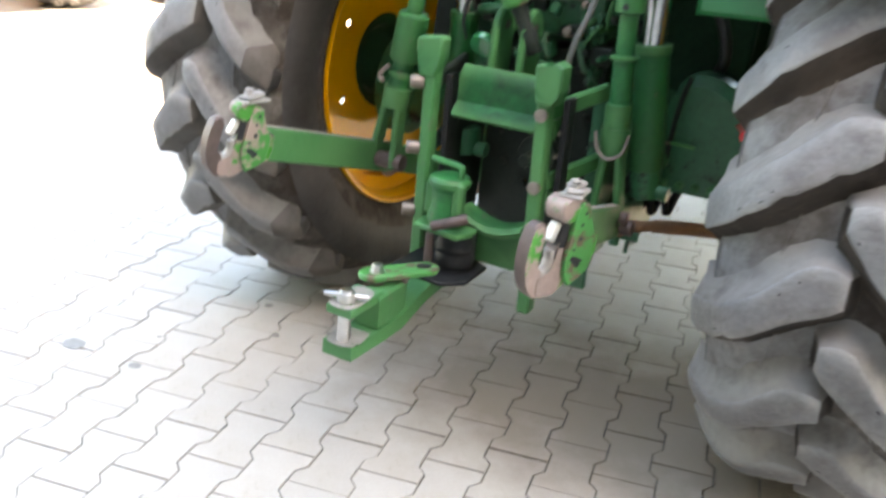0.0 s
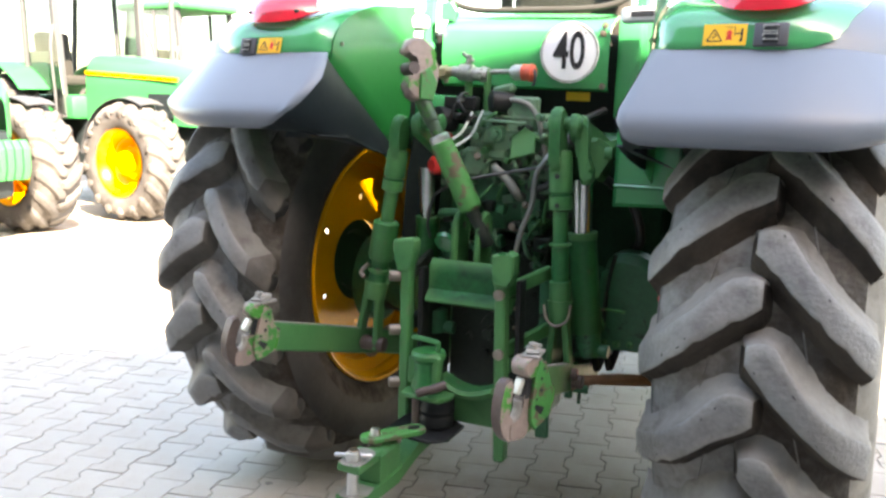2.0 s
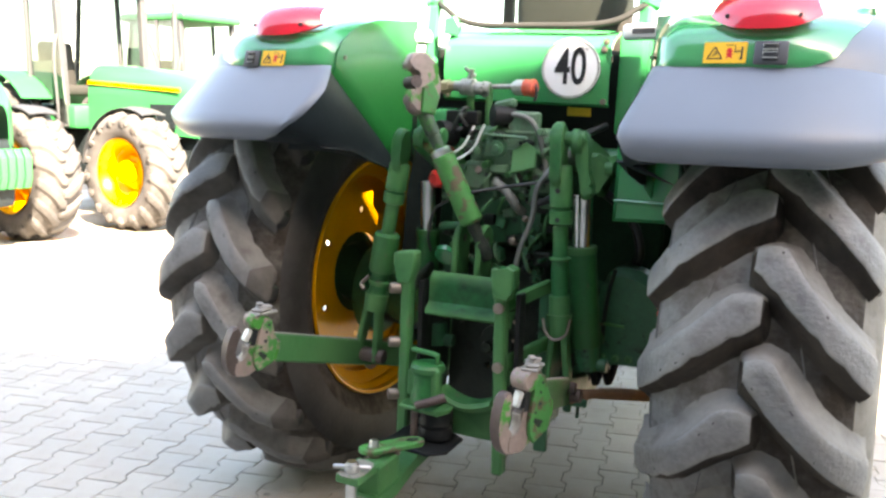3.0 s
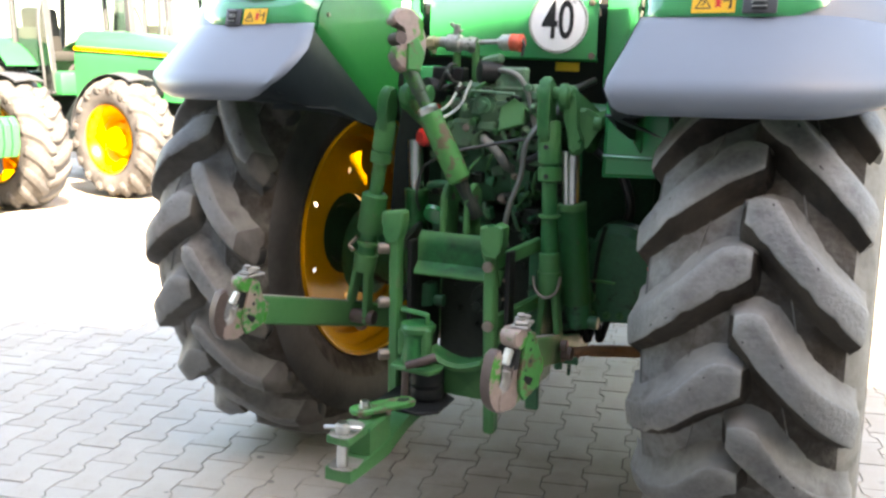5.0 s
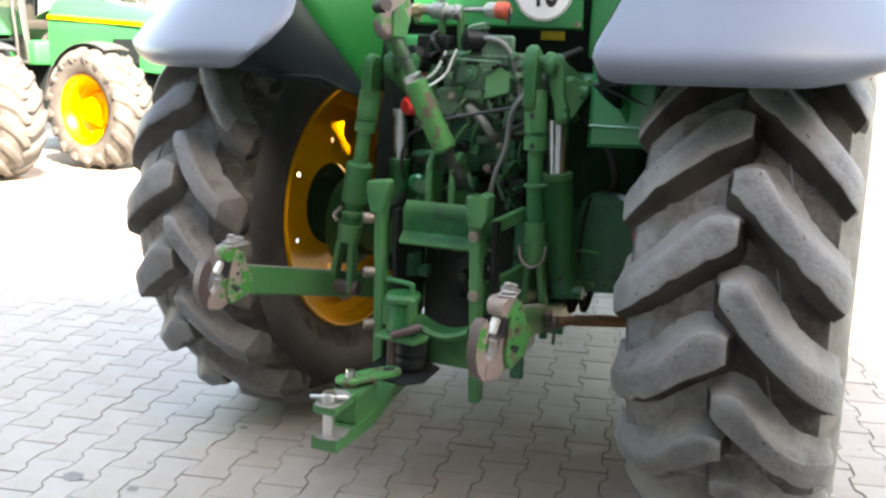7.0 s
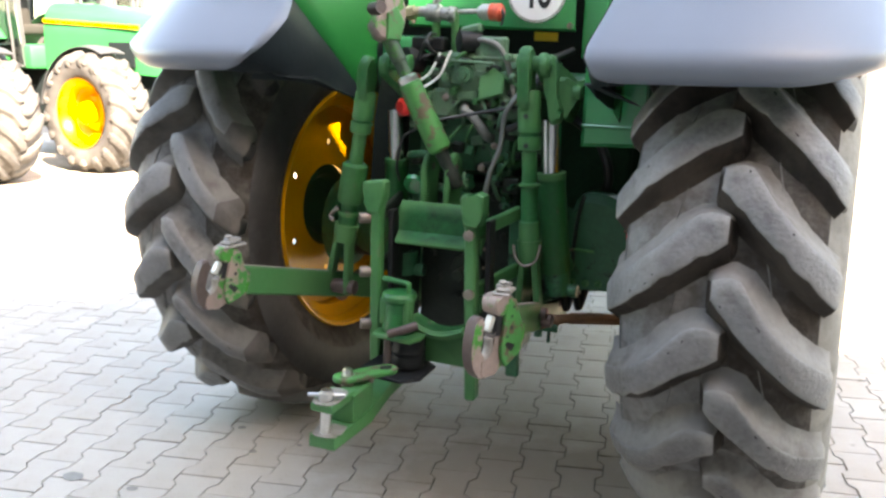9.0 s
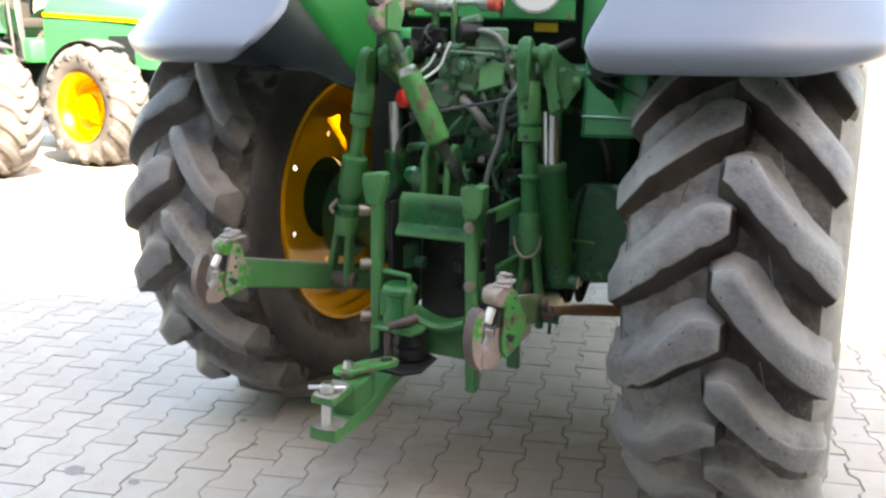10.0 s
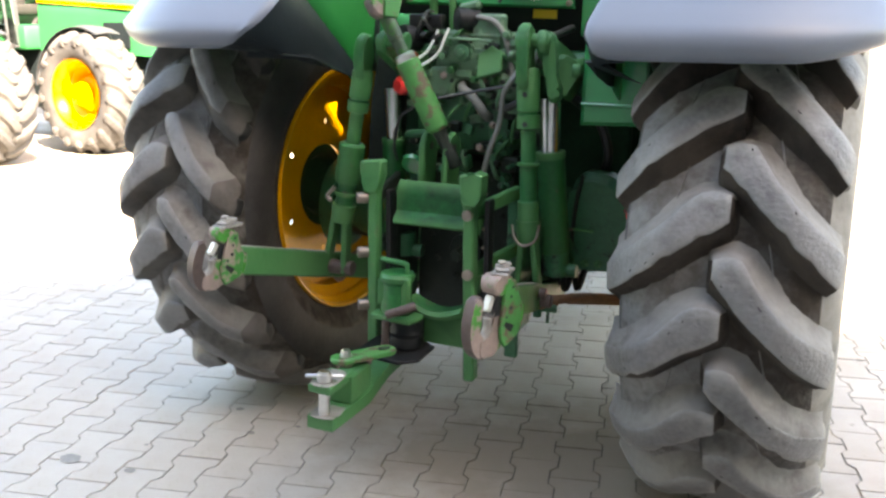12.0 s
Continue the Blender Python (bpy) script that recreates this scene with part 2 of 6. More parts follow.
M = {
    "paint": material("glossy_green_paint", (0.022, 0.262, 0.092), 0.22, coat=0.9, vary=0.06, bump=0.02),
    "innerpaint": material("smooth_green_plastic", (0.003, 0.118, 0.026), 0.34, vary=0.10, scale=3, bump=0.03, coat=0.25, spec=0.3),
    "hitch": material("worn_green_paint", (0.005, 0.136, 0.033), 0.33, vary=0.48, wear=(0.10, 0.08, 0.06), wear_amount=0.19,
                      wear_scale=14, bump=0.25, dust=(0.005, 0.026, 0.011), dust_amount=0.46, rub=(0.07, 0.20, 0.07), spec=0.36),
    # darker copy of the hitch paint: grime plus the cross plate's shade
    "dirtyhitch": material("grimy_shaded_green_paint", (0.006, 0.120, 0.032), 0.42, vary=0.36, wear=(0.012, 0.020, 0.012), wear_amount=0.40, wear_scale=11, soft=0.12,
                           bump=0.3, dust=(0.004, 0.022, 0.010), dust_amount=0.62, dust_soft=0.16, rub=(0.06, 0.18, 0.06), spec=0.2),
    "housing": material("oily_green_cast_iron", (0.010, 0.092, 0.036), 0.42, vary=0.4, bump=0.5, bump_dist=0.004,
                        wear=(0.010, 0.011, 0.008), wear_amount=0.4, wear_scale=7),
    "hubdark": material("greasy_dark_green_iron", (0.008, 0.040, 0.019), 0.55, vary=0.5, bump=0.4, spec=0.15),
    # grease on some parts; on others black that stands in for deep shade
    "grime": material("black_grease_shade", (0.015, 0.021, 0.016), 0.5, vary=0.5, bump=0.5, spec=0.2),
    "valve": material("dusty_green_casting", (0.016, 0.112, 0.046), 0.42, vary=0.5, scale=12, bump=0.5, bump_dist=0.004, wear=(0.012, 0.022, 0.014), wear_amount=0.40, wear_scale=16,
                      dust=(0.070, 0.125, 0.080), dust_amount=0.22, rub=(0.13, 0.22, 0.14), spec=0.35),
    "link": material("faded_green_paint", (0.026, 0.165, 0.034), 0.5, vary=0.25, wear=(0.10, 0.075, 0.045), wear_amount=0.42, wear_scale=22),
    "hook": material("scuffed_hook_steel", (0.225, 0.165, 0.138), 0.5, metal=0.25, vary=0.35, wear=(0.03, 0.20, 0.025), wear_amount=0.42, wear_scale=13, bump=0.4),
    "cheek": material("scraped_cheek_paint", (0.018, 0.16, 0.024), 0.5, vary=0.3, wear=(0.25, 0.18, 0.148), wear_amount=0.58, wear_scale=9, bump=0.3),
    "brightlatch": material("pale_latch_steel", (0.52, 0.49, 0.42), 0.4, metal=0.5, vary=0.2, bump=0.1),
    "jaw": material("worn_brown_steel", (0.085, 0.06, 0.052), 0.5, metal=0.5, vary=0.4, bump=0.3),
    "spindle": material("dark_spindle_steel", (0.034, 0.062, 0.036), 0.42, metal=0.35, vary=0.4, bump=0.3, wear=(0.03, 0.13, 0.03), wear_amount=0.45, wear_scale=18),
    "steel": material("bright_steel", (0.55, 0.53, 0.50), 0.3, metal=1.0, vary=0.2, bump=0.1),
    "zinc": material("bright_zinc_plating", (0.78, 0.77, 0.74), 0.38, metal=0.3, vary=0.1, bump=0.05),
    "chrome": material("chromed_rod", (0.75, 0.74, 0.72), 0.24, metal=1.0, vary=0.08, bump=0.0),
    "dullsteel": material("dull_bolt_steel", (0.22, 0.18, 0.15), 0.5, metal=0.7, vary=0.35, bump=0.3),
    "rust": material("rusty_steel", (0.19, 0.105, 0.060), 0.8, vary=0.45, bump=0.5),
    # mud, darkened further for the shade on the bars' lower flanks
    "rubber": material("muddy_shaded_rubber", (0.030, 0.0225, 0.0165), 0.66, vary=0.75, scale=4.5, fine=34, bump=0.8, bump_dist=0.005, spec=0.22,
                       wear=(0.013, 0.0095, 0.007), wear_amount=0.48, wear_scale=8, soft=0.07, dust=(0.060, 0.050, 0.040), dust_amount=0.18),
    "mudflank": material("dry_mud_on_rubber", (0.066, 0.057, 0.048), 0.66, vary=0.6, scale=6, fine=36, bump=0.7, bump_dist=0.005, spec=0.22,
                         wear=(0.024, 0.018, 0.0135), wear_amount=0.36, wear_scale=9, soft=0.09, dust=(0.135, 0.125, 0.112), dust_amount=0.40),
    "treadfloor": material("dusty_tread_floor", (0.150, 0.145, 0.138), 0.6, vary=0.40, scale=6, fine=44, bump=0.8, bump_dist=0.005, spec=0.35, wear=(0.070, 0.060, 0.050), wear_amount=0.34, wear_scale=12, soft=0.12,
                           dust=(0.060, 0.051, 0.042), dust_amount=0.30, dust_soft=0.12),
    "mudfloor": material("mud_stained_tread_floor", (0.100, 0.090, 0.078), 0.66, vary=0.5, scale=6, fine=44, bump=0.9, bump_dist=0.006, spec=0.25, wear=(0.034, 0.026, 0.019), wear_amount=0.46, wear_scale=14, soft=0.10,
                         dust=(0.026, 0.0185, 0.013), dust_amount=0.52, dust_soft=0.10),
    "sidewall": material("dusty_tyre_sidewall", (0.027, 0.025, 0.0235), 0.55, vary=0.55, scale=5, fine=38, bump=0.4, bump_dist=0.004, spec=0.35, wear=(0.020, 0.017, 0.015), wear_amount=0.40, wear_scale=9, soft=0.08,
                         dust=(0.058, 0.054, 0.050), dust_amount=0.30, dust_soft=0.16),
    # dust, made paler for the sky light on the bars' upper flanks
    "lit_flank": material("dusty_lit_rubber", (0.135, 0.126, 0.114), 0.62, vary=0.5, scale=7, fine=40, bump=0.6, bump_dist=0.004, spec=0.35,
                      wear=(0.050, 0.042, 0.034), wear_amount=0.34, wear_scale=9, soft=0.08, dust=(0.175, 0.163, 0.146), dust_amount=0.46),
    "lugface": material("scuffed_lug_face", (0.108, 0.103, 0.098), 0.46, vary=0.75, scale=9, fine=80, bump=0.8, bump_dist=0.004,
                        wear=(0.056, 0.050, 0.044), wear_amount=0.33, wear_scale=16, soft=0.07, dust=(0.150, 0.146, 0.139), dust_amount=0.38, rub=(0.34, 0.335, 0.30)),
    "farrubber": material("sunlit_dusty_rubber", (0.044, 0.042, 0.043), 0.7, vary=0.5, scale=6, fine=30, bump=0.3, spec=0.2, dust=(0.105, 0.101, 0.100), dust_amount=0.36),
    "farpaint": material("sunlit_green_paint", (0.014, 0.165, 0.050), 0.38, vary=0.12, scale=2, bump=0.03, spec=0.4, coat=0.1),
    "dustface": material("dusty_lug_face", (0.134, 0.130, 0.126), 0.5, vary=0.55, scale=8, fine=60, bump=0.8, bump_dist=0.004, spec=0.4,
                         wear=(0.070, 0.063, 0.056), wear_amount=0.34, wear_scale=10, soft=0.09, dust=(0.200, 0.196, 0.189), dust_amount=0.36, rub=(0.30, 0.295, 0.27)),
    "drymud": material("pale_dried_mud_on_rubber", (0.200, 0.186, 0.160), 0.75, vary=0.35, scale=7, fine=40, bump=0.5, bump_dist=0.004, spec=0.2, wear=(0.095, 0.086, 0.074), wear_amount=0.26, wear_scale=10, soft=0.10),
    "scar": material("torn_black_rubber", (0.014, 0.012, 0.010), 0.85, vary=0.4, bump=0.5),
    "doorglass": material("reflecting_cab_glass", (0.20, 0.25, 0.225), 0.12, vary=0.25, scale=2, bump=0.0, coat=0.3),
    "black": material("black_plastic", (0.011, 0.0118, 0.012), 0.5, vary=0.3, bump=0.2, spec=0.2),
    "farpost": material("sunbleached_grey_plastic", (0.036, 0.038, 0.043), 0.6, vary=0.2, bump=0.1),
    "switchgrey": material("dark_grey_plastic", (0.05, 0.052, 0.058), 0.5, vary=0.15, bump=0.1),
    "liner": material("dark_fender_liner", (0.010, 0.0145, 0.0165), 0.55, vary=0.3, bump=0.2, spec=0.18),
    "grey": material("grey_fender_plastic", (0.130, 0.147, 0.175), 0.38, vary=0.05, fine=250, bump=0.12, bump_dist=0.001),
    "yellow": material("yellow_rim_paint", (0.70, 0.320, 0.008), 0.34, coat=0.12, spec=0.3, vary=0.12, bump=0.03),
    "red": material("red_plastic", (0.62, 0.02, 0.02), 0.4, vary=0.1, bump=0.0),
    "lens": material("red_lamp_lens", (0.60, 0.012, 0.03), 0.15, coat=0.6, vary=0.05, bump=0.0),
    "orange": material("amber_lamp_lens", (0.75, 0.22, 0.02), 0.15, coat=0.6, vary=0.05, bump=0.0),
    "sign": material("white_sign_sheet", (0.80, 0.80, 0.80), 0.4, vary=0.04, bump=0.02),
    "ink": material("black_print", (0.006, 0.006, 0.007), 0.5, vary=0.1, bump=0.0),
    "sticker": material("yellow_sticker", (0.75, 0.42, 0.02), 0.45, vary=0.05, bump=0.0),
    "gasket": material("weathered_grey_rubber", (0.026, 0.027, 0.028), 0.7, vary=0.2, bump=0.2, spec=0.15),
    "faintprint": material("faded_grey_print", (0.45, 0.45, 0.45), 0.5, vary=0.1, bump=0.0),
    "bare": material("rubbed_bare_steel", (0.25, 0.225, 0.195), 0.5, metal=0.35, vary=0.35, scale=20, bump=0.3, wear=(0.03, 0.12, 0.03), wear_amount=0.22, wear_scale=30),
    "hose": material("grey_hydraulic_hose", (0.14, 0.145, 0.13), 0.55, vary=0.3, bump=0.25),
    "darkhose": material("black_rubber_hose", (0.02, 0.02, 0.02), 0.45, vary=0.3, bump=0.1),
    "brass": material("dirty_brass", (0.34, 0.29, 0.17), 0.5, metal=0.5, vary=0.3, bump=0.2),
    "alu": material("weathered_aluminium", (0.34, 0.34, 0.31), 0.5, metal=0.6, vary=0.45, bump=0.35, wear=(0.10, 0.12, 0.09), wear_amount=0.32, wear_scale=26),
    "orangecap": material("orange_rubber_cap", (0.50, 0.075, 0.035), 0.55, vary=0.35, bump=0.1),
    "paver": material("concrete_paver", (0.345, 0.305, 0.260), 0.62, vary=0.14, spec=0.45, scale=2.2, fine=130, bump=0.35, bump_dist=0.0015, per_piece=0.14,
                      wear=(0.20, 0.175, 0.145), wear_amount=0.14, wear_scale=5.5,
                      dust=(0.272, 0.230, 0.182), dust_amount=0.22, brown_patch=((0.38, -0.38), (0.90, 0.52), (0.165, 0.128, 0.092))),
    "drip": material("dried_oil", (0.165, 0.148, 0.128), 0.6, spec=0.4, vary=0.25, scale=40, bump=0.1),
    "sand": material("joint_sand", (0.15, 0.128, 0.10), 0.95, vary=0.3, scale=1.5, fine=90, bump=0.4, brown_patch=((0.36, -0.34), (1.1, 0.75), (0.042, 0.031, 0.022))),
    "wall": material("dark_hall_cladding", (0.09, 0.085, 0.08), 0.85, vary=0.12, scale=0.6, fine=20, bump=0.2),
    "sheet": material("pale_sheet_cladding", (0.55, 0.58, 0.60), 0.5, vary=0.08, scale=0.5, bump=0.0),
    "seat": material("dark_seat_fabric", (0.014, 0.013, 0.012), 0.8, vary=0.2),
}


def glass_material(name, tint=(0.85, 0.93, 0.9)):
    m = bpy.data.materials.new(name)
    m.use_nodes = True
    nt = m.node_tree
    N, L = nt.nodes, nt.links
    out = N["Material Output"]
    N.remove(N["Principled BSDF"])
    tr, gl, mix = N.new("ShaderNodeBsdfTransparent"), N.new("ShaderNodeBsdfGlossy"), N.new("ShaderNodeMixShader")
    tr.inputs["Color"].default_value = (*tint, 1)
    gl.inputs["Roughness"].default_value = 0.02
    mix.inputs[0].default_value = 0.07
    L.new(tr.outputs[0], mix.inputs[1])
    L.new(gl.outputs[0], mix.inputs[2])
    L.new(mix.outputs[0], out.inputs["Surface"])
    return m


M["glass"] = glass_material("tinted_cab_glass", (0.86, 0.93, 0.90))
M["farglass"] = glass_material("dusty_tinted_glass", (0.40, 0.46, 0.45))


# ---------------- mesh builders ----------------
def finish(name, bm, mat, smooth=35):
    me = bpy.data.meshes.new(name)
    bmesh.ops.recalc_face_normals(bm, faces=bm.faces[:])
    bm.to_mesh(me)
    bm.free()
    for one in (mat,) if isinstance(mat, str) else mat:
        me.materials.append(M[one])
    if smooth:
        for p in me.polygons:
            p.use_smooth = True
        me.set_sharp_from_angle(angle=radians(smooth))
    return me


SEATED = [Matrix.Identity(4)]                    # how an assembly sits on its tractor


def part(name, bm, mat, parent, label="", smooth=35):
    """One bmesh as one mesh object under a thing or a part."""
    bm.transform(SEATED[0])
    ob = new(name, finish(name, bm, mat, smooth))
    ob.parent = parent
    if label:
        ob["label"] = label
    return ob


def thing(name, label, category, at=(0, 0, 0), group="", kind=""):
    ob = new(name)
    ob.location = at
    ob.empty_display_size = 0.1
    return tagged(ob, label, category, group, kind)


def B():
    return bmesh.new()


def box(bm, size, at, rot=(0, 0, 0), bevel=0.004, seg=1):
    """A bevelled block, size in metres, centre at, rot in degrees."""
    made = bmesh.ops.create_cube(bm, size=1, matrix=pose(*at, *rot) @ Matrix.Diagonal((*size, 1)))
    if bevel:
        edges = {e for v in made["verts"] for e in v.link_edges}
        bmesh.ops.bevel(bm, geom=list(edges), offset=min(bevel, min(size) * 0.4), segments=seg, profile=0.5, affect="EDGES")
    return bm


def frame_to(p, q):
    d = Vector(q) - Vector(p)
    return Matrix.Translation((Vector(p) + Vector(q)) / 2) @ d.to_track_quat("Z", "Y").to_matrix().to_4x4(), d.length


def rod(bm, p, q, r, r2=None, seg=16, bevel=0.0):
    """A round bar from p to q."""
    m, n = frame_to(p, q)
    made = bmesh.ops.create_cone(bm, cap_ends=True, segments=seg, radius1=r, radius2=r if r2 is None else r2, depth=n, matrix=m)
    if bevel:
        rim = [e for v in made["verts"] for e in v.link_edges if len([f for f in e.link_faces if len(f.verts) > 4]) == 1]
        bmesh.ops.bevel(bm, geom=list(set(rim)), offset=bevel, segments=2, profile=0.5, affect="EDGES")
    return bm


def bar(bm, p, q, w, h, bevel=0.004, up=(0, 0, 1)):
    """A flat bar from p to q; w across, h along up."""
    p, q = Vector(p), Vector(q)
    d = (q - p).normalized()
    side = d.cross(Vector(up)).normalized()
    top = side.cross(d)
    m = Matrix((side, d, top)).transposed().to_4x4()
    m.translation = (p + q) / 2
    made = bmesh.ops.create_cube(bm, size=1, matrix=m @ Matrix.Diagonal((w, (q - p).length, h, 1)))
    if bevel:
        edges = {e for v in made["verts"] for e in v.link_edges}
        bmesh.ops.bevel(bm, geom=list(edges), offset=min(bevel, w * 0.4, h * 0.4), segments=1, affect="EDGES")
    return bm


def smooth_line(points, steps=8):
    """Catmull-Rom through a few points."""
    P = [Vector(p) for p in points]
    P = [P[0] * 2 - P[1], *P, P[-1] * 2 - P[-2]]
    out = []
    for a, b, c, d in zip(P, P[1:], P[2:], P[3:]):
        for i in range(steps):
            t = i / steps
            out.append(0.5 * (2 * b + (c - a) * t + (2 * a - 5 * b + 4 * c - d) * t * t + (3 * b - a - 3 * c + d) * t ** 3))
    return out + [P[-2]]


def tube(bm, points, r, seg=10, steps=8, smooth=True):
    """A round hose or pipe along a smooth line."""
    line = smooth_line(points, steps) if smooth else [Vector(p) for p in points]
    side = None
    rings = []
    for i, p in enumerate(line):
        d = (line[min(i + 1, len(line) - 1)] - line[max(i - 1, 0)]).normalized()
        if side is None:
            side = d.orthogonal().normalized()
        side = (side - d * side.dot(d)).normalized()
        other = d.cross(side)
        rings.append([bm.verts.new(p + r * (math.cos(a) * side + math.sin(a) * other)) for a in np.linspace(0, 2 * math.pi, seg, endpoint=False)])
    for a, b in zip(rings, rings[1:]):
        for i in range(seg):
            bm.faces.new((a[i], a[(i + 1) % seg], b[(i + 1) % seg], b[i]))
    bm.faces.new(rings[0][::-1])
    bm.faces.new(rings[-1])
    return bm


def lathe(bm, profile, m, seg=48, closed=False):
    """Turns a profile of (radius, along) round the local z axis of m."""
    rings = []
    for r, h in profile:
        rings.append([bm.verts.new(m @ Vector((r * math.cos(a), r * math.sin(a), h))) for a in np.linspace(0, 2 * math.pi, seg, endpoint=False)])
    pairs = list(zip(rings, rings[1:])) + ([(rings[-1], rings[0])] if closed else [])
    for a, b in pairs:
        for i in range(seg):
            bm.faces.new((a[i], a[(i + 1) % seg], b[(i + 1) % seg], b[i]))
    return bm


def prism(bm, outline, m, thick, bevel=0.0):
    """A plate cut to an outline in the local xy plane of m, thick along z."""
    lo = [bm.verts.new(m @ Vector((x, y, -thick / 2))) for x, y in outline]
    hi = [bm.verts.new(m @ Vector((x, y, thick / 2))) for x, y in outline]
    faces = [bm.faces.new(lo[::-1]), bm.faces.new(hi)]
    n = len(outline)
    for i in range(n):
        faces.append(bm.faces.new((lo[i], lo[(i + 1) % n], hi[(i + 1) % n], hi[i])))
    if bevel:
        edges = {e for f in faces[:2] for e in f.edges}
        bmesh.ops.bevel(bm, geom=list(edges), offset=bevel, segments=1, affect="EDGES")
    return bm


def rounded(outline, steps=4):
    """A closed outline with its corners drawn into soft curves."""
    P = [Vector(p) for p in outline]
    n = len(P)
    out = []
    for i in range(n):
        a, b, c, d = P[i - 1], P[i], P[(i + 1) % n], P[(i + 2) % n]
        for k in range(steps):
            t = k / steps
            q = 0.5 * (2 * b + (c - a) * t + (2 * a - 5 * b + 4 * c - d) * t * t + (3 * b - a - 3 * c + d) * t ** 3)
            out.append((q.x, q.y))
    return out


def plane_at(origin, xdir, ydir):
    """A frame with the given x and y directions."""
    x = Vector(xdir).normalized()
    y = Vector(ydir)
    y = (y - x * y.dot(x)).normalized()
    m = Matrix((x, y, x.cross(y))).transposed().to_4x4()
    m.translation = origin
    return m


def sheet(bm, rows, thick=0.0):
    """A surface from rows of points, given some thickness along its normals."""
    grid = [[bm.verts.new(p) for p in row] for row in rows]
    faces = [bm.faces.new((a[i], a[i + 1], b[i + 1], b[i])) for a, b in zip(grid, grid[1:]) for i in range(len(a) - 1)]
    if thick:
        bmesh.ops.recalc_face_normals(bm, faces=faces)
        bmesh.ops.solidify(bm, geom=faces, thickness=thick)
    return bm


def bolt(bm, at, axis, r=0.015, head=0.012, washer=True):
    """A hexagon head on a washer, looking along axis."""
    p, a = Vector(at), Vector(axis).normalized()
    if washer:
        rod(bm, p, p + a * 0.004, r * 1.35, seg=16)
    rod(bm, p + a * 0.002, p + a * (0.004 + head), r, seg=6, bevel=0.0015)
    return bm


def lathe_between(bm, p, q, profile, seg=20):
    """A turned bar: profile of (share along, radius) from p to q."""
    m, n = frame_to(p, q)
    prof = [(0.0005, -n / 2 + profile[0][0] * n)] + [(r, -n / 2 + s * n) for s, r in profile] + [(0.0005, -n / 2 + profile[-1][0] * n)]
    return lathe(bm, prof, m, seg)


# ---------------- ground ----------------
def ground_sheet():
    bm = B()
    c = [(-400, -400), (400, -400), (400, 400), (-400, 400)]
    bm.faces.new([bm.verts.new((x, y, -0.0045)) for x, y in c])
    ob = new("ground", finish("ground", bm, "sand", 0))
    return tagged(ob, "sandy joint bed below the grey concrete yard paving", "ground", kind="structure")


ground = ground_sheet()

# ---------------- the yard's building behind ----------------
YARD = math.degrees(math.atan2(0.212, 0.977))


def hall_behind():
    bm = B()
    m = pose(0.9, -6.2, 0, 0, 0, YARD)
    prism(bm, [(-30, -0.012), (30, -0.012), (30, 8.40), (-30, 8.40)], m @ pose(0, 0, 0, 90), 0.3)
    ob = new("wall_south", finish("wall_south", bm, "wall", 0))
    return tagged(ob, "dark sheet-clad wall of the yard hall", "wall", kind="structure")


hall_behind()


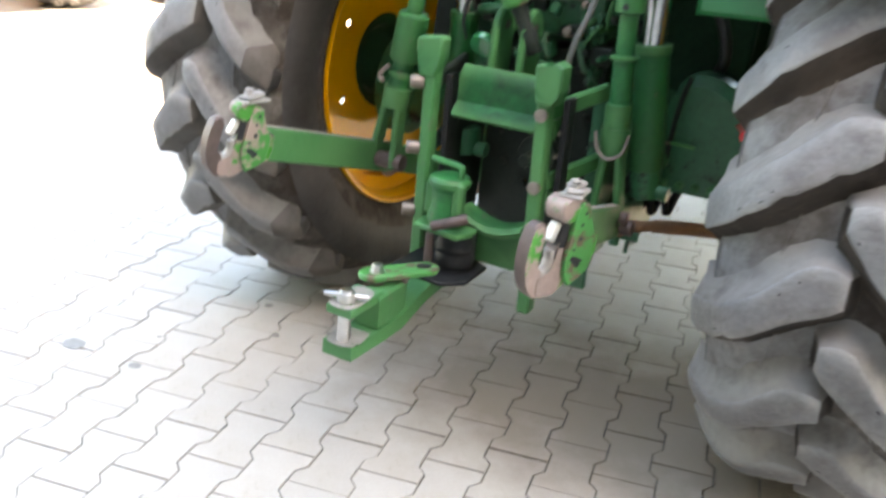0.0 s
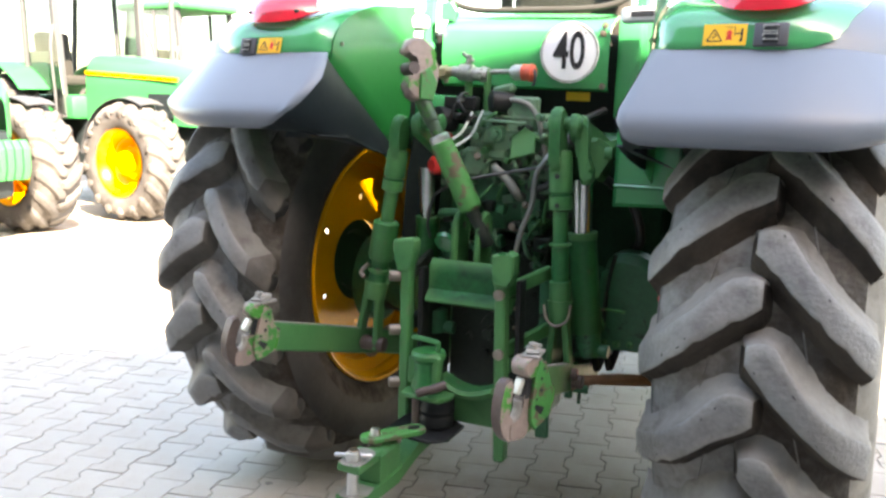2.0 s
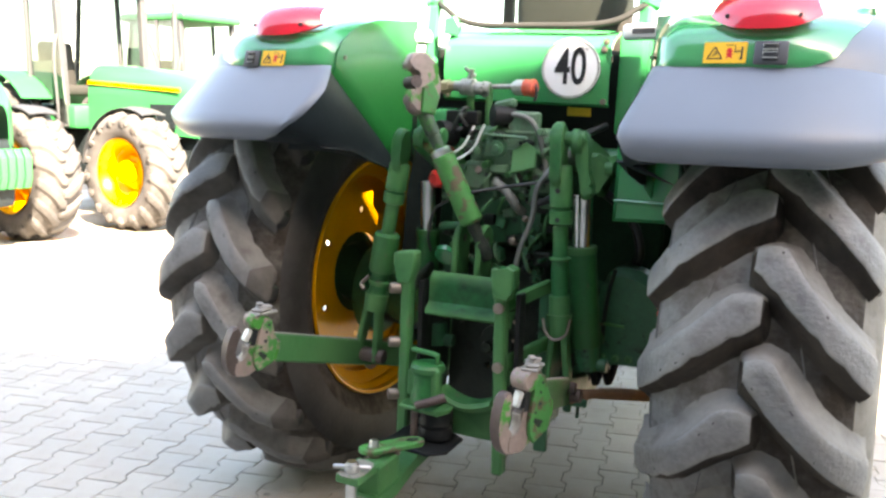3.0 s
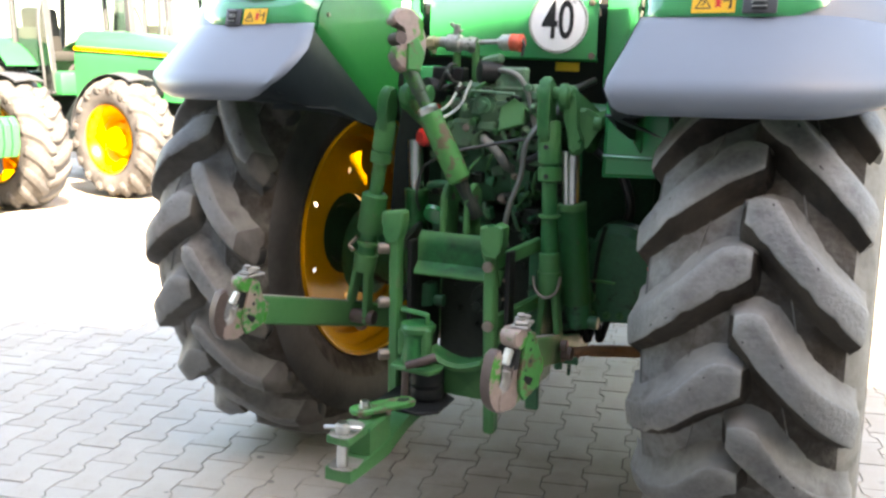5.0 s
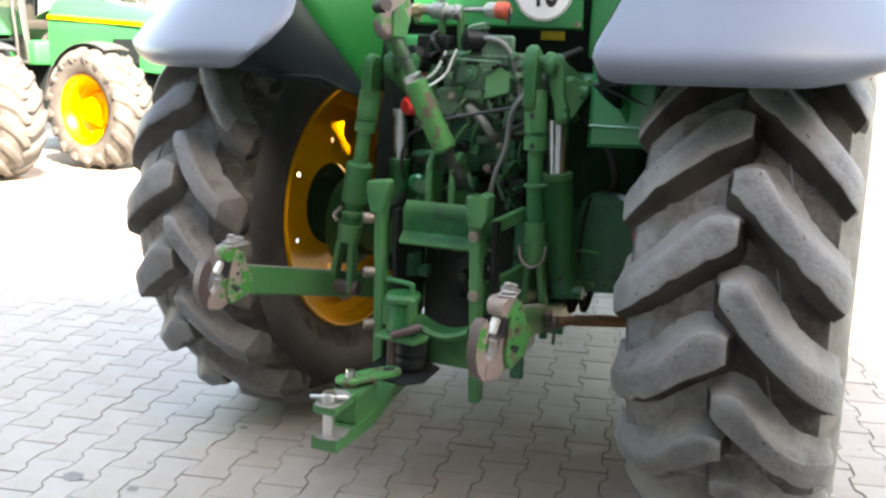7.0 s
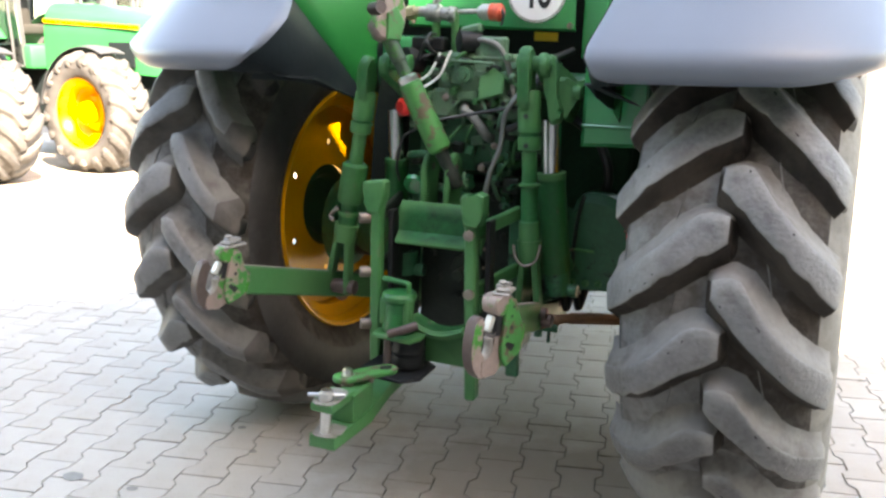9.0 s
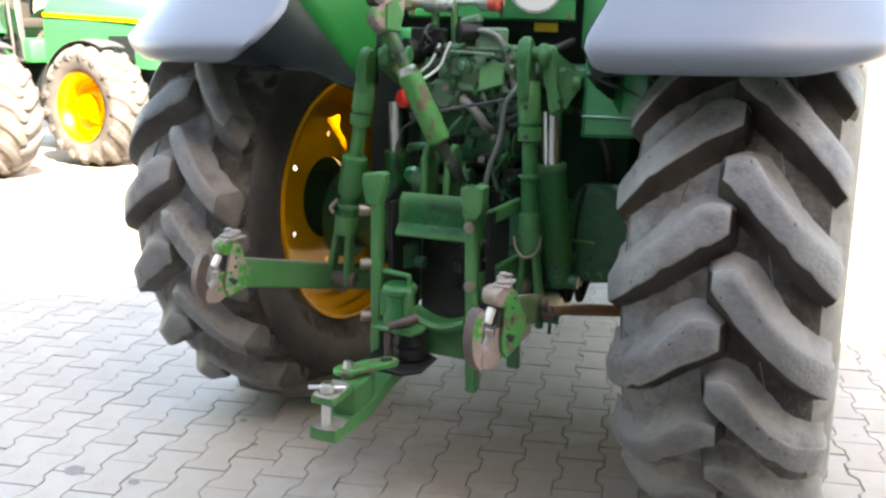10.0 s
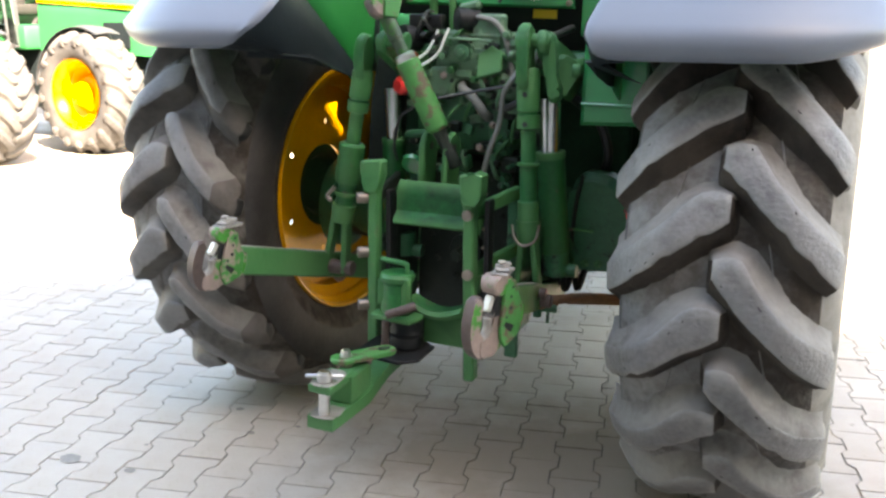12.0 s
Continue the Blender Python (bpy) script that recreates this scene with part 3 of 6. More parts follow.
# ---------------- wheels ----------------
def tyre(parent, R, W, rim_r, lug_h, pairs, m, label, seg=96, reach=(1.015, 1.015), steep=False, flared=False, mats=("rubber", "lugface", "scar", "lit_flank", "treadfloor", "sidewall", "drymud", "mudfloor")):
    """Carcass with a bar for each lug: the wheel's axle runs along the local z axis of m, its back towards local -x."""
    half = W / 2
    body = R - lug_h
    sh = 0.155 * R                                   # how far the shoulder falls below the crown
    edge_r = body - sh * (0.425 / 0.58) ** 2 + 0.004
    prof = [(rim_r, -half * 0.72), (rim_r + 0.03, -half * 0.80), (rim_r + (body - rim_r) * 0.30, -half * 0.885), (rim_r + (body - rim_r) * 0.48, -half * 0.905),
            (edge_r - 0.060, -half * 0.900), (edge_r - 0.030, -half * 0.885), (edge_r - 0.006, -half * 0.860), (edge_r, -half * 0.845), (body - sh * 0.233, -half * 0.70), (body - sh * 0.06, -half * 0.56), (body - 0.002, -half * 0.42), (body, 0)]
    rest = [(r, -h) for r, h in prof[-2::-1]]
    if flared:                                       # the outer shoulder slopes out over a wide band
        rest[1:] = [(body - sh * 0.06, half * 0.56), (body - sh * 0.17, half * 0.66), (body - sh * 0.36, half * 0.765), (body - sh * 0.40, half * 0.785), (edge_r - 0.012, half * 0.865), (edge_r - 0.050, half * 0.925),
                    (edge_r - 0.085, half * 0.945)] + rest[-4:]
    prof = prof + rest
    back = m.inverted()

    hub, floor_z = m.translation, m.translation.z - R

    def settle(bm):
        for v in bm.verts:                               # the weight flattens the tyre where it stands, its walls bulge
            if floor_z < -0.001 and v.co.z < 0.12:
                f = (0.12 - v.co.z) / (0.12 - floor_z)
                v.co.z = 0.12 - 0.119 * f
                v.co.x += (v.co.x - hub.x) * 0.07 * f
        return bm

    shell = lathe(B(), prof, m, seg)
    for f in shell.faces:
        z = (back @ f.calc_center_median()).z
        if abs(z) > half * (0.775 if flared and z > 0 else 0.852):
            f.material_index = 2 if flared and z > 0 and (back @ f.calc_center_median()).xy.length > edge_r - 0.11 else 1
        elif z > half * (0.08 if flared else 0.40) and (flared or steep):    # more mud sticks to one half
            f.material_index = 3
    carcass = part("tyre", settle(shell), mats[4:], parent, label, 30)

    def crown(s):
        return -sh * max(0, (abs(s) - 0.42) / 0.58) ** 2.0

    pitch = 2 * math.pi / pairs
    rng = random.Random(int(R * 1000))
    # edges of a bar's worn face: (share across, share of a pitch round the wheel)
    U_R, L_R = ((-0.045, -0.27), (0.10, -0.27), (0.17, -0.25), (0.39, 0.09), (0.65, 0.36), (0.93, 0.61), (1.05, 0.70)), ((-0.045, -0.04), (0.20, 0.19), (0.50, 0.48), (0.80, 0.80), (1.05, 1.07))
    U_L, L_L = ((-0.03, -0.27), (0.14, -0.27), (0.22, -0.25), (0.47, 0.03), (0.74, 0.26), (1.07, 0.50)), ((-0.03, -0.01), (0.23, 0.13), (0.53, 0.37), (0.80, 0.59), (1.05, 0.79))

    if steep:
        U_R, L_R = ((-0.045, -0.20), (0.08, -0.18), (0.17, -0.06), (0.46, 0.33), (0.795, 0.72), (1.05, 0.95)), ((-0.045, -0.02), (0.21, 0.30), (0.54, 0.66), (0.80, 0.93), (1.05, 1.15))

    def along(line, s):
        return float(np.interp(s, [p[0] for p in line], [p[1] for p in line]))

    steps = 14
    for side in (-1, 1):
        upper, lower = (U_R, L_R) if side > 0 else (U_L, L_L)
        end = reach[side > 0]
        for k in range(pairs):
            bm = B()
            a0 = (k + (0.55 if side > 0 else 0)) * pitch
            rows = []
            tear = rng.uniform(0, 6)
            for i in range(-3, steps + 1):
                t = max(0, i) / steps
                su, sl = -0.04 + t * (end + 0.04), -0.04 + t * (end - 0.035 + 0.04)   # the shoulder end is cut at a slant
                if i < 0:                                # the nose falls steeply to the tread floor
                    su = sl = -0.04 - (0, 0.008, 0.030, 0.075)[-i]
                floor_r = body - 0.008
                # widths of the flanks grow into fillets at the floor
                up_w, low_w = 0.072 * (R / 0.852), 0.066 * (R / 0.852)
                wob = 0.0016 * math.sin(tear + 9 * t) + rng.uniform(-0.0010, 0.0010)
                nick = rng.uniform(0.004, 0.014) if rng.random() < 0.24 else 0.0
                cols = []
                for edge, sgn, drop in ((0, -1.0, 1.0), (0, -0.62, 0.88), (0, -0.36, 0.62), (0, -0.20, 0.30), (0, -0.09, 0.075), (0, 0.0, 0.0), (0.33, 0, -0.012), (0.67, 0, -0.012), (1, 0.0, 0.0), (1, 0.10, 0.06), (1, 0.24, 0.28), (1, 0.46, 0.62), (1, 0.72, 0.88), (1, 1.0, 1.0)):
                    s = su + (sl - su) * edge
                    ua, la = a0 + along(upper, s) * pitch, a0 + along(lower, s) * pitch
                    if i < 2:                            # rounded corners of the nose
                        shy = (0.010, 0.002)[i] if i >= 0 else 0.014
                        ua, la = ua + shy / R, la - shy / R
                    ang = ua + (la - ua) * edge
                    off = sgn * (up_w if edge == 0 else low_w)
                    # flanks stand square to the bar
                    ds = 0.03
                    line = upper if edge == 0 else lower
                    slope = (along(line, s + ds) - along(line, s - ds)) * pitch * R / (2 * ds * half)
                    n = math.hypot(1, slope)
                    zz = side * s * half * 0.985 - side * off * slope / n * 0.9
                    aa = ang + (off / n + wob * (0 < edge or edge == 0)) / R
                    if edge == 1 and drop < 0.1:
                        aa -= nick / R
                    far = (end - 0.015 - 0.05 * drop) * half * 0.985
                    zz = max(-far, min(far, zz))
                    cz = crown(abs(zz) / half / 0.985)
                    low_r, top_r = floor_r + cz, R + cz
                    fall = max(drop, (0, 0.05, 0.45, 1.0)[-i] if i < 0 else (0.012 if i == 0 else 0))
                    r = top_r - (top_r - low_r) * fall + rng.uniform(-0.0007, 0.0007)
                    cols.append(bm.verts.new(m @ Vector((-r * math.cos(aa), -r * math.sin(aa), zz))))
                rows.append(cols)
            # the bar's foot runs down onto the side wall
            sunk_by = (0.16, 0.13, 0.09, 0.04, 0.01, 0, 0, 0, 0, 0.01, 0.05, 0.10, 0.14, 0.16)
            for drop, out in ((0.006, 1.0), (0.018, 1.0), (0.036, 0.992), (0.054, 0.965), (0.075, 0.87)):
                row = []
                for v, sunk in zip(rows[steps + 3], sunk_by):
                    loc = back @ v.co
                    rad = math.hypot(loc.x, loc.y)
                    nr = rad - drop * (1 + 1.2 * (0.16 - sunk))
                    row.append(bm.verts.new(m @ Vector((loc.x / rad * nr, loc.y / rad * nr, side * (abs(loc.z) + (half * (out - sunk) - half) * end)))))
                rows.append(row)
            # upper flanks pale, lower flanks dark: light from above put into the colours
            for j, (a, b) in enumerate(zip(rows, rows[1:])):
                for i in range(len(a) - 1):
                    f = bm.faces.new((a[i], a[i + 1], b[i + 1], b[i]))
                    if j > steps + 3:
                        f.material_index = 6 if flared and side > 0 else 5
                    elif steep and side > 0 and j > steps - 1:
                        f.material_index = 0
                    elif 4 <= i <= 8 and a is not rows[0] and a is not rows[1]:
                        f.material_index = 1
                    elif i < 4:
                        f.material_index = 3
            bm.faces.new(rows[0])
            bm.faces.new(rows[-1])
            # cuts and torn spots in the worn face
            for k2 in range(rng.randint(2, 6) if R > 0.8 and W > 0.6 else 0):
                i, c = rng.randint(4, steps), rng.choice((5, 7, 8, 8, 8))
                u, v, su, sv = rng.uniform(0.1, 0.8), rng.uniform(0.1, 0.8), rng.uniform(0.10, 0.35), rng.uniform(0.06, 0.22)
                spot = []
                for n in range(7):
                    a = n * 2 * math.pi / 7
                    uu, vv = u + su * math.cos(a) * rng.uniform(0.5, 1), v + sv * math.sin(a) * rng.uniform(0.5, 1)
                    uu, vv = max(0, min(1, uu)), max(0, min(1, vv))
                    p = rows[i][c].co.lerp(rows[i + 1][c].co, uu).lerp(rows[i][c + 1].co.lerp(rows[i + 1][c + 1].co, uu), vv)
                    flat = Vector((0, p.y - hub.y, p.z - hub.z)).normalized()
                    spot.append(bm.verts.new(p + flat * 0.0016))
                bm.faces.new(spot).material_index = 2
            # thin moulding line across the floor between two bars
            if R > 0.8 and W > 0.6:
                last = None
                for j in range(7):
                    q = j / 6
                    s = 0.34 + 0.10 * q
                    aa = a0 + (along(lower, s) + 0.14 + 0.42 * q) * pitch
                    r = body + crown(s)
                    ridge = [bm.verts.new(m @ Vector((-(r + up) * math.cos(aa), -(r + up) * math.sin(aa), side * (s + dz) * half * 0.985))) for dz, up in ((-0.010, -0.003), (0.0, 0.0012), (0.010, -0.003))]
                    if last:
                        for i in range(2):
                            bm.faces.new((last[i], last[i + 1], ridge[i + 1], ridge[i])).material_index = 4
                    last = ridge
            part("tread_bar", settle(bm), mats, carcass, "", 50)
    return carcass


def rear_rim(bm, m, r=0.498, half=0.235):
    """Rim barrel; local +z is the outer side."""
    prof = [(r, -half), (r - 0.004, -half - 0.012), (r - 0.014, -half - 0.008), (r - 0.022, -half + 0.02), (r - 0.03, -half + 0.055), (r - 0.075, -half + 0.075), (r - 0.08, half - 0.13),
            (r - 0.04, half - 0.08), (r - 0.022, half - 0.02), (r - 0.012, half + 0.01), (r, half), (r - 0.008, half - 0.025), (r - 0.036, half - 0.09), (r - 0.086, half - 0.14), (r - 0.086, -0.095),
            (r - 0.084, -0.118), (r - 0.078, -0.124), (r - 0.078, -0.140), (r - 0.084, -0.146), (r - 0.082, -0.160), (r - 0.060, -0.172), (r - 0.046, -0.180), (r - 0.036, -0.184), (r - 0.034, -0.196), (r - 0.040, -0.200),
            (r - 0.030, -0.212), (r - 0.022, -0.222)]
    return lathe(bm, prof, m, 72, closed=True)


def dished_disc(bm, m, r, hub_r, z_rim, z_hub, holes, hole_r, hole_at):
    """Wheel disc with a ring of through holes, as a fan of sectors round each hole."""
    n = holes * 8
    def height(q):
        t = (q - hub_r) / (r - hub_r)
        t = max(0, min(1, t))
        return z_hub + (z_rim - z_hub) * (t * t * (3 - 2 * t))
    def ring(q):
        return [bm.verts.new(m @ Vector((q * math.cos(a), q * math.sin(a), height(q)))) for a in np.linspace(0, 2 * math.pi, n, endpoint=False)]
    inner, low, high, outer = ring(hub_r), ring(hole_at - hole_r * 1.8), ring(hole_at + hole_r * 1.8), ring(r)
    for a, b in ((inner, low), (high, outer)):
        for i in range(n):
            bm.faces.new((a[i], a[(i + 1) % n], b[(i + 1) % n], b[i]))
    for h in range(holes):
        i0 = h * 8
        mid = 2 * math.pi * (i0 + 1) / n
        for i in range(i0 + 2, i0 + 8):
            bm.faces.new((low[i % n], low[(i + 1) % n], high[(i + 1) % n], high[i % n]))
        edge = [low[i0], low[i0 + 1], low[i0 + 2], high[i0 + 2], high[i0 + 1], high[i0]]
        pts = []
        for (dq, dt) in ((-0.7, -0.7), (-1, 0), (-0.7, 0.7), (0.7, 0.7), (1, 0), (0.7, -0.7)):
            q, aa = hole_at + dq * hole_r, mid + dt * hole_r / hole_at
            pts.append(bm.verts.new(m @ Vector((q * math.cos(aa), q * math.sin(aa), height(q)))))
        for i in range(6):
            bm.faces.new((edge[i], edge[(i + 1) % 6], pts[(i + 1) % 6], pts[i]))
    return bm


AXLE_Z = 0.785
tractor = thing("tractor", "green farm tractor with yellow rims and three-point hitch on paving", "tractor")


def rear_wheel(side, parent, turn, seat):
    """seat: where the wheel's centre stands, and how far it is turned."""
    m = seat @ (pose(0, 0, 0, 0, 90, 0) if side > 0 else pose(0, 0, 0, 0, -90, 0))
    # local z points outwards, local -x must point to the back: turn about the axle
    rim_m = m
    w = part("rear_wheel", rear_rim(B(), rim_m), "yellow", parent, "yellow painted steel wheel rim")
    # the tread axes: z along +x of the world, back along -x local
    tm = seat @ Matrix(((0, 0, 1), (1, 0, 0), (0, 1, 0))).to_4x4() @ Matrix.Rotation(turn, 4, "Z")
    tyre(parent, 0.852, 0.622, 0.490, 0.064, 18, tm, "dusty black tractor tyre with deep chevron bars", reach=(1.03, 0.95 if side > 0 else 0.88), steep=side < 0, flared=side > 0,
         mats=("rubber" if side > 0 else "mudflank", "lugface" if side > 0 else "dustface", "scar", "lit_flank", "treadfloor", "sidewall", "drymud", "mudfloor"))
    part("wheel_disc", dished_disc(B(), rim_m @ Matrix.Rotation(radians(-3.5), 4, "Z"), 0.422, 0.170, -0.105, -0.100, 6, 0.012, 0.265), "yellow", w, "yellow wheel disc with a ring of holes")
    hub = B()
    lathe(hub, [(0.001, -0.06), (0.11, -0.06), (0.13, -0.085), (0.168, -0.090), (0.176, -0.080), (0.176, -0.060), (0.10, -0.050), (0.001, -0.048)], rim_m, 36)
    for k in range(8):
        a = k * math.pi / 4
        rod(hub, rim_m @ Vector((0.14 * math.cos(a), 0.14 * math.sin(a), -0.062)), rim_m @ Vector((0.14 * math.cos(a), 0.14 * math.sin(a), -0.035)), 0.016, seg=6)
    part("hub", hub, "hubdark", w, "greasy dark green cast hub")
    return w


rear_wheel(1, tractor, -0.29, pose(0.915, -0.095, 0.760))
rear_wheel(-1, tractor, -0.365 - 0.192, pose(-0.925, 0.07, 0.826, 0, 0, -3))


# ---------------- fenders ----------------
def fender(side):
    """Grey skirt and outer wing in one shell round the wheel, with a green crown set into it."""
    # centre profile of skirt and wing: (height, y, inner edge, rise of the outer end)
    prof = [(1.404, -0.690, 0.780, 0.050), (1.394, -0.722, 0.730, 0.052), (1.391, -0.745, 0.690, 0.054), (1.394, -0.764, 0.648, 0.054), (1.402, -0.780, 0.612, 0.052), (1.415, -0.793, 0.580, 0.048),
            (1.434, -0.801, 0.552, 0.042), (1.460, -0.798, 0.526, 0.03), (1.49, -0.778, 0.510, 0.016), (1.53, -0.744, 0.503, 0.0), (1.57, -0.705, 0.506, -0.015), (1.61, -0.662, 0.518, -0.03),
            (1.635, -0.636, 0.529, -0.038), (1.650, -0.617, 0.538, -0.042), (1.656, -0.606, 0.545, -0.044)]
    if side > 0:                                          # this one stands a little further in
        inset = (0.690, 0.640, 0.598, 0.566, 0.546, 0.530, 0.515, 0.502, 0.503, 0.516, 0.528, 0.537, 0.542, 0.545, 0.548)
        prof = [(z, y, xi, k) for (z, y, _, k), xi in zip(prof, inset)]
    else:                                                 # the other is cut back more towards its lower corner
        prof = [(z + 0.010 * max(0, min(1, (1.50 - z) / 0.08)), y, xi + 0.045 * max(0, min(1, (1.57 - z) / 0.12)), k) for z, y, xi, k in prof]
    wing = [(1.656, -0.606), (1.69, -0.592), (1.72, -0.570), (1.75, -0.540), (1.78, -0.495), (1.805, -0.43), (1.83, -0.32), (1.845, -0.17), (1.845, 0.0), (1.83, 0.15), (1.80, 0.28)]
    band = [(1.652, -0.608), (1.658, -0.612), (1.68, -0.606), (1.71, -0.597), (1.728, -0.590), (1.744, -0.580), (1.760, -0.560), (1.785, -0.510), (1.812, -0.43), (1.838, -0.32), (1.855, -0.19), (1.86, -0.04), (1.845, 0.12), (1.815, 0.26)]
    OUT = 1.272

    def away(x):
        return 0.205 * max(0, (x - 0.76) / 0.48) ** 2.5

    def shell(x, z, y, rise):
        over = max(0, (x - 1.02) / 0.24)
        return Vector((side * x, y + away(x), z + rise * over ** 1.7))

    ts = [0.0, 0.006, 0.02, 0.05] + list(np.linspace(0.09, 0.90, 20)) + [0.94, 0.965, 0.985, 1.0]

    def skirt_row(z, y, xi, rise):
        row = []
        for t in ts:
            p = shell(xi + t * (OUT - xi), z, y, rise)
            p.y += 0.05 * max(0, 1 - t / 0.02) ** 2 * (z > 1.42) * 0.5 + 0.06 * max(0, (t - 0.94) / 0.06) ** 2
            row.append(p)
        return row

    root = part("fender", sheet(B(), [skirt_row(*r) for r in prof], 0.006), "grey", tractor, "smooth light grey plastic rear fender", 60)

    def edge_x(z):
        return float(np.interp(z, (1.65, 1.662, 1.685, 1.745, 1.785, 1.82, 1.90), (0.93, 0.985, 1.036, 1.062, 1.09, 1.10, 1.10)))

    def wing_y(z):
        return float(np.interp(z, [w[0] for w in wing[:8]], [w[1] for w in wing[:8]]))

    rows = []
    for k, (z, y) in enumerate(wing):
        x0 = edge_x(z) if k < 8 else 1.10
        rows.append([shell(x0 + t * (OUT - x0), z - 0.003, y, -0.044) + Vector((0, 0.06 * max(0, (t - 0.9) / 0.1) ** 2, 0)) for t in np.linspace(-0.03, 1, 16)])
    part("fender_wing", sheet(B(), rows, 0.006), "grey", root, "grey plastic outer wing", 60)

    def crown(x, z, y, k=0, lift=0.0):
        xe = edge_x(z) if k < 10 else 1.10
        yw = y + 0.02 if k > 9 else wing_y(z) + away(x) - 0.004
        u = max(0, min(1, (x - 0.86) / (xe - 0.86)))
        u = u * u * (3 - 2 * u)
        over = max(0, (x - 1.02) / 0.24)
        drop = -0.044 * over ** 1.7
        inner = 0.05 * max(0, (0.615 - x) / 0.07) ** 2
        p = Vector((side * x, y * (1 - u) + max(y, yw) * u + inner - lift, z + drop * u - 0.35 * inner))
        return p

    rows = []
    for k, (z, y) in enumerate(band):
        xe = edge_x(z) if k < 10 else 1.10
        rows.append([crown(0.545 + t * (xe - 0.545), z, y, k) for t in [0, 0.03, 0.06, 0.1, 0.15] + list(np.linspace(0.22, 1, 17))])
    part("fender_crown", sheet(B(), rows, 0.006), "paint", root, "glossy green fender crown", 60)

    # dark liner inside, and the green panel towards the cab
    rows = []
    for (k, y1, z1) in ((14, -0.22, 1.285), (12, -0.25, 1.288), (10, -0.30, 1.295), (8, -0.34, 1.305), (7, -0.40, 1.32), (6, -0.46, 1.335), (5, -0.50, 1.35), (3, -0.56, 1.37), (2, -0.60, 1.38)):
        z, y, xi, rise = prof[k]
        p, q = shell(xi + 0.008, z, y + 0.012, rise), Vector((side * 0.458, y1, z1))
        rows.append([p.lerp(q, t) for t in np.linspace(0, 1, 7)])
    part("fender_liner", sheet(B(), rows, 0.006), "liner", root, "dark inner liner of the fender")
    rows = []
    for y0, z0, y1, z1, out in ((-0.60, 1.60, -0.24, 1.245, 0.035), (-0.575, 1.640, -0.215, 1.287, 0), (-0.565, 1.69, -0.205, 1.35, 0), (-0.535, 1.735, -0.19, 1.45, 0), (-0.475, 1.775, -0.17, 1.60, 0), (-0.40, 1.805, -0.16, 1.72, 0), (-0.30, 1.83, -0.15, 1.84, 0)):
        rows.append([(side * (0.535 + out - 0.092 * t ** 0.8 + 0.012 * math.sin(math.pi * t)), y0 + (y1 - y0) * t, z0 + (z1 - z0) * t) for t in np.linspace(0, 1, 9)])
    part("inner_panel", sheet(B(), rows, 0.006), "innerpaint", root, "glossy green panel between fender and cab")
    for y, z in ((-0.525, 1.685), (-0.41, 1.74)):
        sc = B()
        rod(sc, (side * 0.545, y, z), (side * 0.522, y, z), 0.007, seg=10)
        part("screw", sc, "dullsteel", root)

    # red tail lamp standing on the crown
    lamp_x, small = (0.838, 1.0) if side > 0 else (0.769, 1.02)
    rows = []
    for f in (-8, 0, 12, 26, 42, 58, 74, 90):
        a = radians(f)
        row = []
        for t in np.linspace(-1, 1, 17):
            low = 1.756 + 0.042 * abs(t) ** 3
            row.append((side * (lamp_x + 0.148 * small * t * (1 - 0.2 * max(0, math.sin(a)))), -0.612 + 0.085 * abs(t) ** 2.6 + 0.15 * (1 - math.cos(a)) + (0.02 if f < 0 else 0), low + (1.872 - low) * max(0, math.sin(a)) ** 0.9))
        rows.append(row)
    lp = part("tail_lamp", sheet(B(), rows, 0.004), "lens", root, "red tail lamp lens", 50)
    for dx in (-0.095, 0.095):
        s = B()
        rod(s, (side * (lamp_x + dx * small), -0.565, 1.795), (side * (lamp_x + dx * small), -0.5845, 1.793), 0.006, seg=10)
        part("lens_screw", s, "ink", lp)
    rows = []
    for z, y in ((1.845, -0.555), (1.858, -0.53), (1.870, -0.49), (1.876, -0.44)):
        rows.append([(side * (lamp_x + 0.10 * small * t), y + 0.04 * abs(t) ** 3, z) for t in np.linspace(-1, 1, 9)])
    part("amber_lens", sheet(B(), rows, 0.012), "orange", root, "amber indicator lens")

    # warning sticker and switch lie on the upright band below the lamp
    def on_band(x, z):
        return plane_at((side * x, float(np.interp(z, [b[0] for b in band[:6]], [b[1] for b in band[:6]])) - 0.006, z), (1, 0, 0), (0, 0.32, 1))

    m = on_band(0.748, 1.693) if side > 0 else on_band(0.762, 1.678) @ Matrix.Diagonal((0.82, 0.9, 1, 1))
    st = part("warning_sticker", prism(B(), [(-0.057, -0.030), (0.057, -0.030), (0.057, 0.030), (-0.057, 0.030)], m, 0.0016), "sticker", root, "yellow warning sticker with pictograms", 0)
    tri = B()
    for (a, b) in (((-0.047, -0.018), (-0.027, 0.016)), ((-0.027, 0.016), (-0.007, -0.018)), ((-0.007, -0.018), (-0.047, -0.018)), ((-0.032, -0.010), (-0.022, -0.002)), ((-0.022, -0.002), (-0.028, 0.004))):
        bar(tri, m @ Vector((*a, 0.0014)), m @ Vector((*b, 0.0014)), 0.003, 0.0012, 0, up=m.to_3x3() @ Vector((0, 0, 1)))
    part("warning_triangle", tri, "ink", st, "black outlined triangle", 0)
